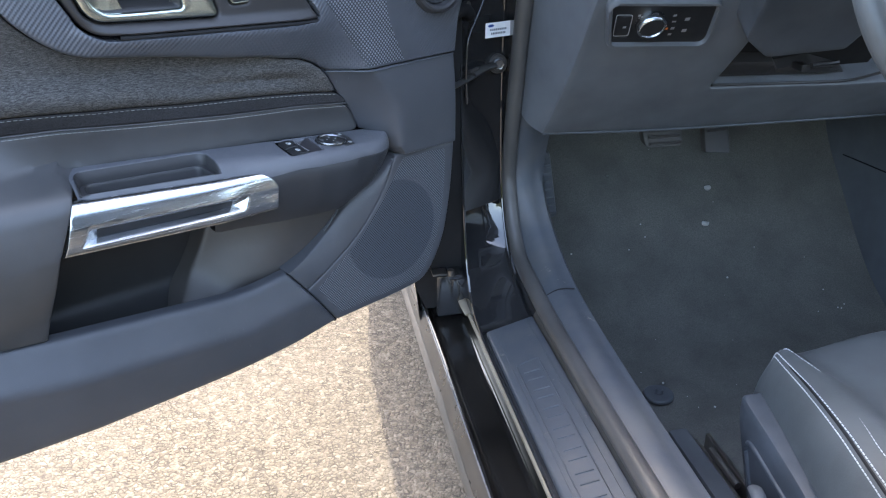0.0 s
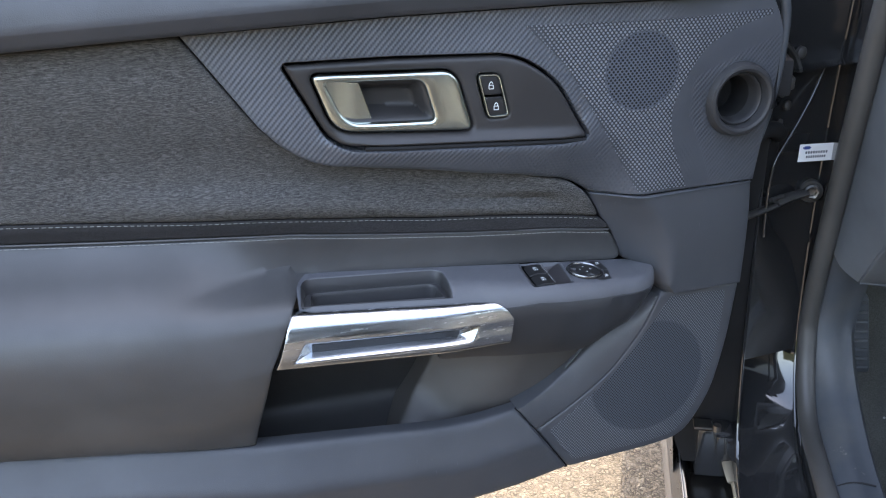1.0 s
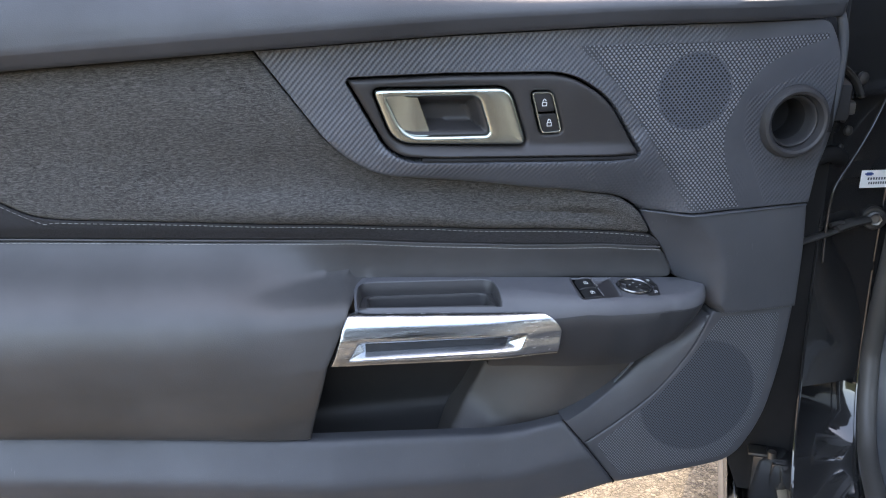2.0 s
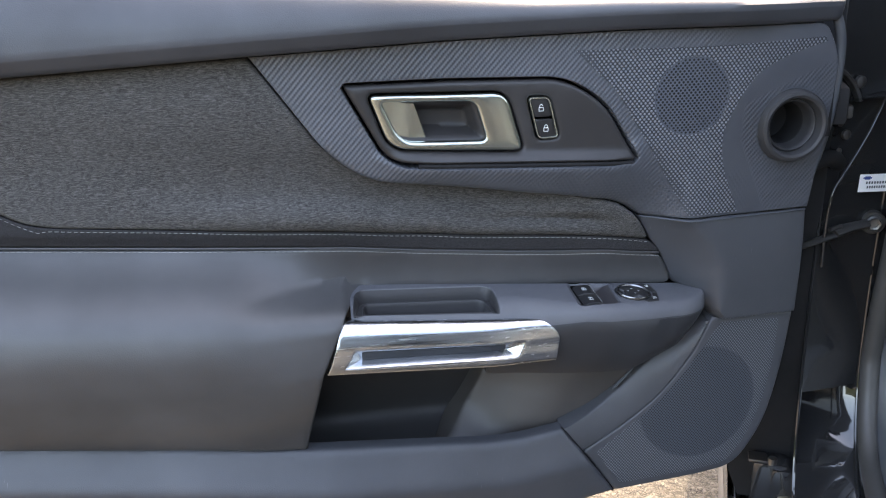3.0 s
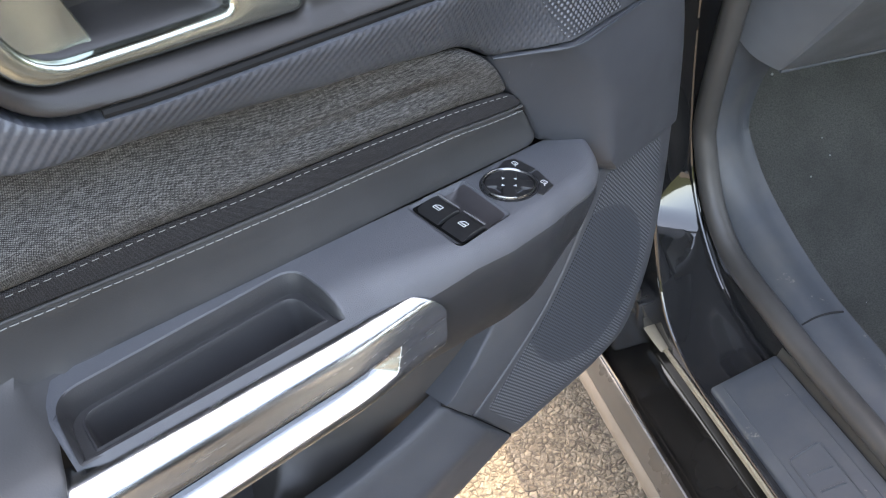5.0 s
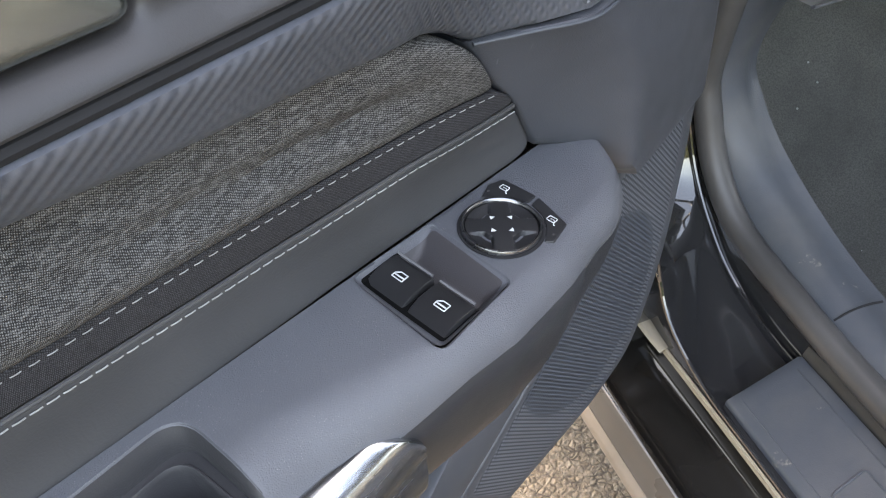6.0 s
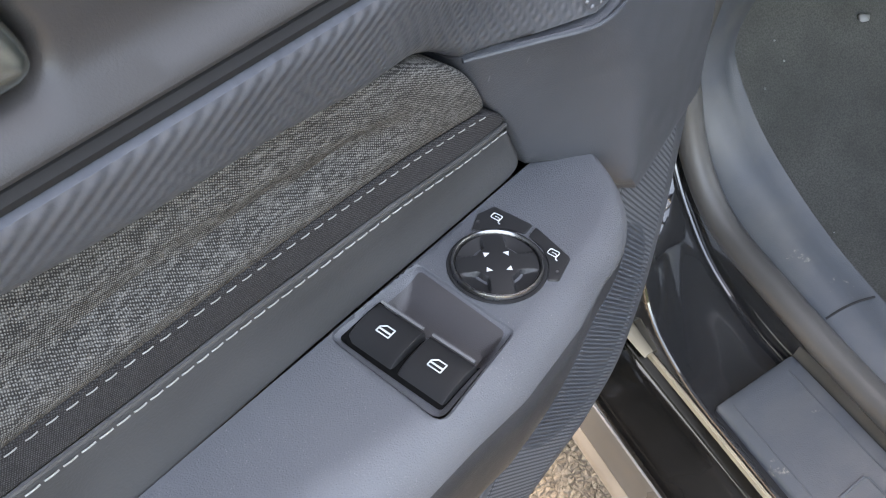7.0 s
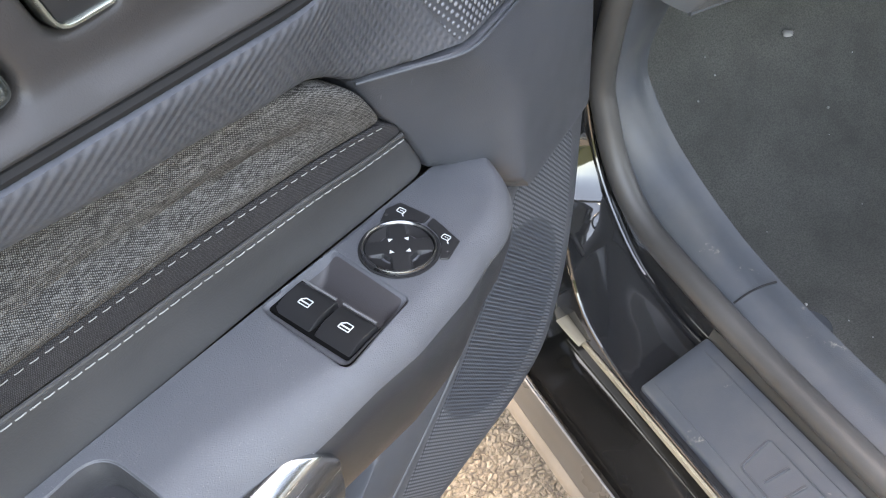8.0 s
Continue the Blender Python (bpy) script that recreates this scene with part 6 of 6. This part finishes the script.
def build_seat():
    seat = thing("bucket_seat", "dark leather car seat with pale stitched side bolster", "seat")
    S = [0.0, 0.1, 0.25, 0.45, 0.7, 1.0]
    Y = [0.868, 0.845, 0.765, 0.66, 0.50, 0.10]
    OX = [0.645, 0.638, 0.628, 0.612, 0.580, 0.55]
    BX = [0.662, 0.668, 0.690, 0.688, 0.675, 0.66]
    rows, seam_a, seam_b, seam_c, seam_d = [], [], [], [], []
    for s in np.linspace(0, 1, 40):
        y, ox, bx = table(s, S, Y), table(s, S, OX), table(s, S, BX)
        k = 1 - (1 - min(1.0, s / 0.10)) ** 2 * 1.0
        f = 0.055 * (1 - k)
        top = 0.522 + 0.010 * ease(s / 0.4)
        prof = [(ox - 0.004, 0.36), (ox - 0.016, 0.40), (ox - 0.018, 0.45 - f), (ox - 0.014, 0.485 - f), (ox, top - 0.008 - f), (ox + 0.35 * (bx - ox), top + 0.005 - f), (ox + 0.7 * (bx - ox), top + 0.004 - f), (bx, top - 0.006 - f),
                (bx + 0.03, top - 0.003 - f), (bx + 0.15, top + 0.014 - f), (1.02, top - 0.004 - f), (1.08, top - f), (1.11, 0.47), (1.10, 0.36)]
        dx = ox + table(s, [0.0, 0.1, 0.2, 0.5, 1.0], [0.45, 0.60, 0.60, 0.36, 0.32]) * (bx - ox)
        line = smooth_line(prof, 60)
        rows.append([(p[0], y - 0.02 * (1 - k) * 0, p[1]) for p in line])
        if s > 0.03:
            seam_a.append((ox + 0.001, y, top - 0.0065 - f))
            seam_b.append((ox + 0.13 * (bx - ox), y, top - 0.0005 - f))
            seam_c.append((dx, y, top + 0.0045 - f))
            seam_d.append((ox - 0.0185, y, 0.447 - f))
    front = [[(p[0], 0.868, p[2]) for p in rows[0]], [(p[0], 0.855, 0.34 + (p[2] - 0.36) * 0.2) for p in rows[0]]]
    part("cushion", merge(loft(rows), loft(front)), LEATHER, seat)
    for name, line in (("side_stitch", seam_a), ("crest_stitch", seam_b), ("insert_stitch", seam_c), ("lower_stitch", seam_d)):
        run = smooth_line(line, 240)
        pieces = [tube([run[i], run[i].lerp(run[i + 1], 1.4)], 0.0009, 2, 5) for i in range(0, 238, 2)] if name != "lower_stitch" else [tube(line, 0.0012, 80, 6)]
        part(name, merge(*pieces), SEAT_THREAD if name != "lower_stitch" else SILL, seat)
    part("bolster_groove", tube([(x + 0.006, y, z + 0.0035) for x, y, z in seam_a], 0.0022, 80, 6), DARK, seat)
    # plastic side shield with a recessed panel and a lever
    shield = rounded([(0.838, 0.468, 0.006), (0.835, 0.445, 0.01), (0.79, 0.33, 0.02), (0.74, 0.27, 0.02), (0.05, 0.27), (0.05, 0.42), (0.55, 0.425, 0.04), (0.70, 0.452, 0.04)], 0.01)

    def shell(a, b, d):
        return (0.588 - 0.05 * (0.84 - a) * 1.0 + 0.10 * max(0.0, b - 0.43) + 0.06 * max(0, 0.43 - b) - 0.001 * 0 + drop(d, 0.006) , a, b)
    side = part("side_shield", patch(shield, shell, 0.014, (), (0.002, 0.006), (0.05, 0, 0)), SILL, seat, "grey plastic seat base shield")
    rim = rounded([(0.805, 0.425, 0.03), (0.775, 0.34, 0.03), (0.70, 0.29, 0.03), (0.30, 0.29, 0.02), (0.30, 0.40, 0.02), (0.68, 0.405, 0.03)], 0.012)
    loop = [Vector(shell(p[0], p[1], 1)) for p in rim]
    part("shield_rim", tube(loop + loop[:1], 0.004, 160, 8), SILL, side)
    part("seat_lever", tube([(0.566, 0.735, 0.392), (0.558, 0.715, 0.400), (0.553, 0.69, 0.395), (0.550, 0.64, 0.375)], 0.010, 20, 10, 0.6), DASH, side)
    part("rail_cover", box((0.598, 0.50, 0.19), (0.632, 1.035, 0.252), 0.006), DASH, seat)
    part("rail", merge(box((0.640, 0.50, 0.19), (0.648, 1.02, 0.235), 0.002), box((0.664, 0.50, 0.19), (0.672, 1.025, 0.240), 0.002), tube([(0.656, 0.99, 0.235), (0.656, 0.95, 0.235), (0.656, 0.90, 0.235)], 0.006, 10, 8)), STEEL, seat, "steel seat rail")
    rows = []
    for z in np.linspace(0.50, 1.18, 14):
        y = 0.22 - (z - 0.5) * 0.42
        rows.append([(0.60 + 0.03 * math.sin(z * 4), y, z), (0.60, y + 0.06, z), (0.66, y + 0.09, z), (0.72, y + 0.06, z), (0.98, y + 0.06, z), (1.05, y + 0.09, z), (1.10, y + 0.05, z), (1.10, y - 0.06, z), (0.61, y - 0.06, z)])
    part("backrest", loft(rows, True, True), LEATHER, seat)


def build_floor_bits():
    peg = thing("mat_peg", "round dark plastic floor mat fixing on the carpet", "mat fixing")
    part("disc", turn_round([(0.029, -0.003), (0.029, 0.002), (0.027, 0.004), (0.012, 0.005), (0.0, 0.005)], (0.667, 1.212, 0.189), (1, 0, 0), (0, 1, 0), (0, 0, 1), 32), DASH, peg)
    part("stud", turn_round([(0.008, 0.0), (0.008, 0.006), (0.006, 0.009), (0.0, 0.0095)], (0.667, 1.212, 0.193), (1, 0, 0), (0, 1, 0), (0, 0, 1), 16), DASH, peg)
    for x, y, z, r in ((0.957, 1.642, 0.428, 0.0085), (0.926, 1.575, 0.369, 0.0085)):
        bm = bmesh.new()
        bmesh.ops.create_icosphere(bm, subdivisions=2, radius=r)
        for v in bm.verts:
            v.co = Vector((v.co.x, v.co.y, v.co.z * 0.7)) * (1 + 0.35 * noise.noise(v.co * 160 + Vector((x * 30, 0, 0)))) + Vector((x, y, z))
        tagged(part("pebble", bm, PEBBLE), "small pale pebble on the dark carpet", "pebble", "grit on the carpet")
    rng = random.Random(5)
    pieces = []
    for _ in range(50):
        x, y = rng.uniform(0.52, 1.2), rng.uniform(0.85, 1.70)
        z = table(y, [0.6, 1.0, 1.30, 1.45, 1.62, 1.74], [0.185, 0.18, 0.185, 0.24, 0.40, 0.56])
        bm = bmesh.new()
        bmesh.ops.create_icosphere(bm, subdivisions=1, radius=rng.choice((0.0009, 0.0012, 0.0012, 0.0018, 0.0026)))
        for v in bm.verts:
            v.co = v.co * (1 + 0.3 * noise.noise(v.co * 900)) + Vector((x, y, z + 0.007))
        pieces.append(bm)
    tagged(part("grit", merge(*pieces), PEBBLE), "scattered pale grit on the carpet", "grit", kind="stuff")


build_dashboard()
build_steering_wheel()
build_pedals()
build_seat()
build_floor_bits()
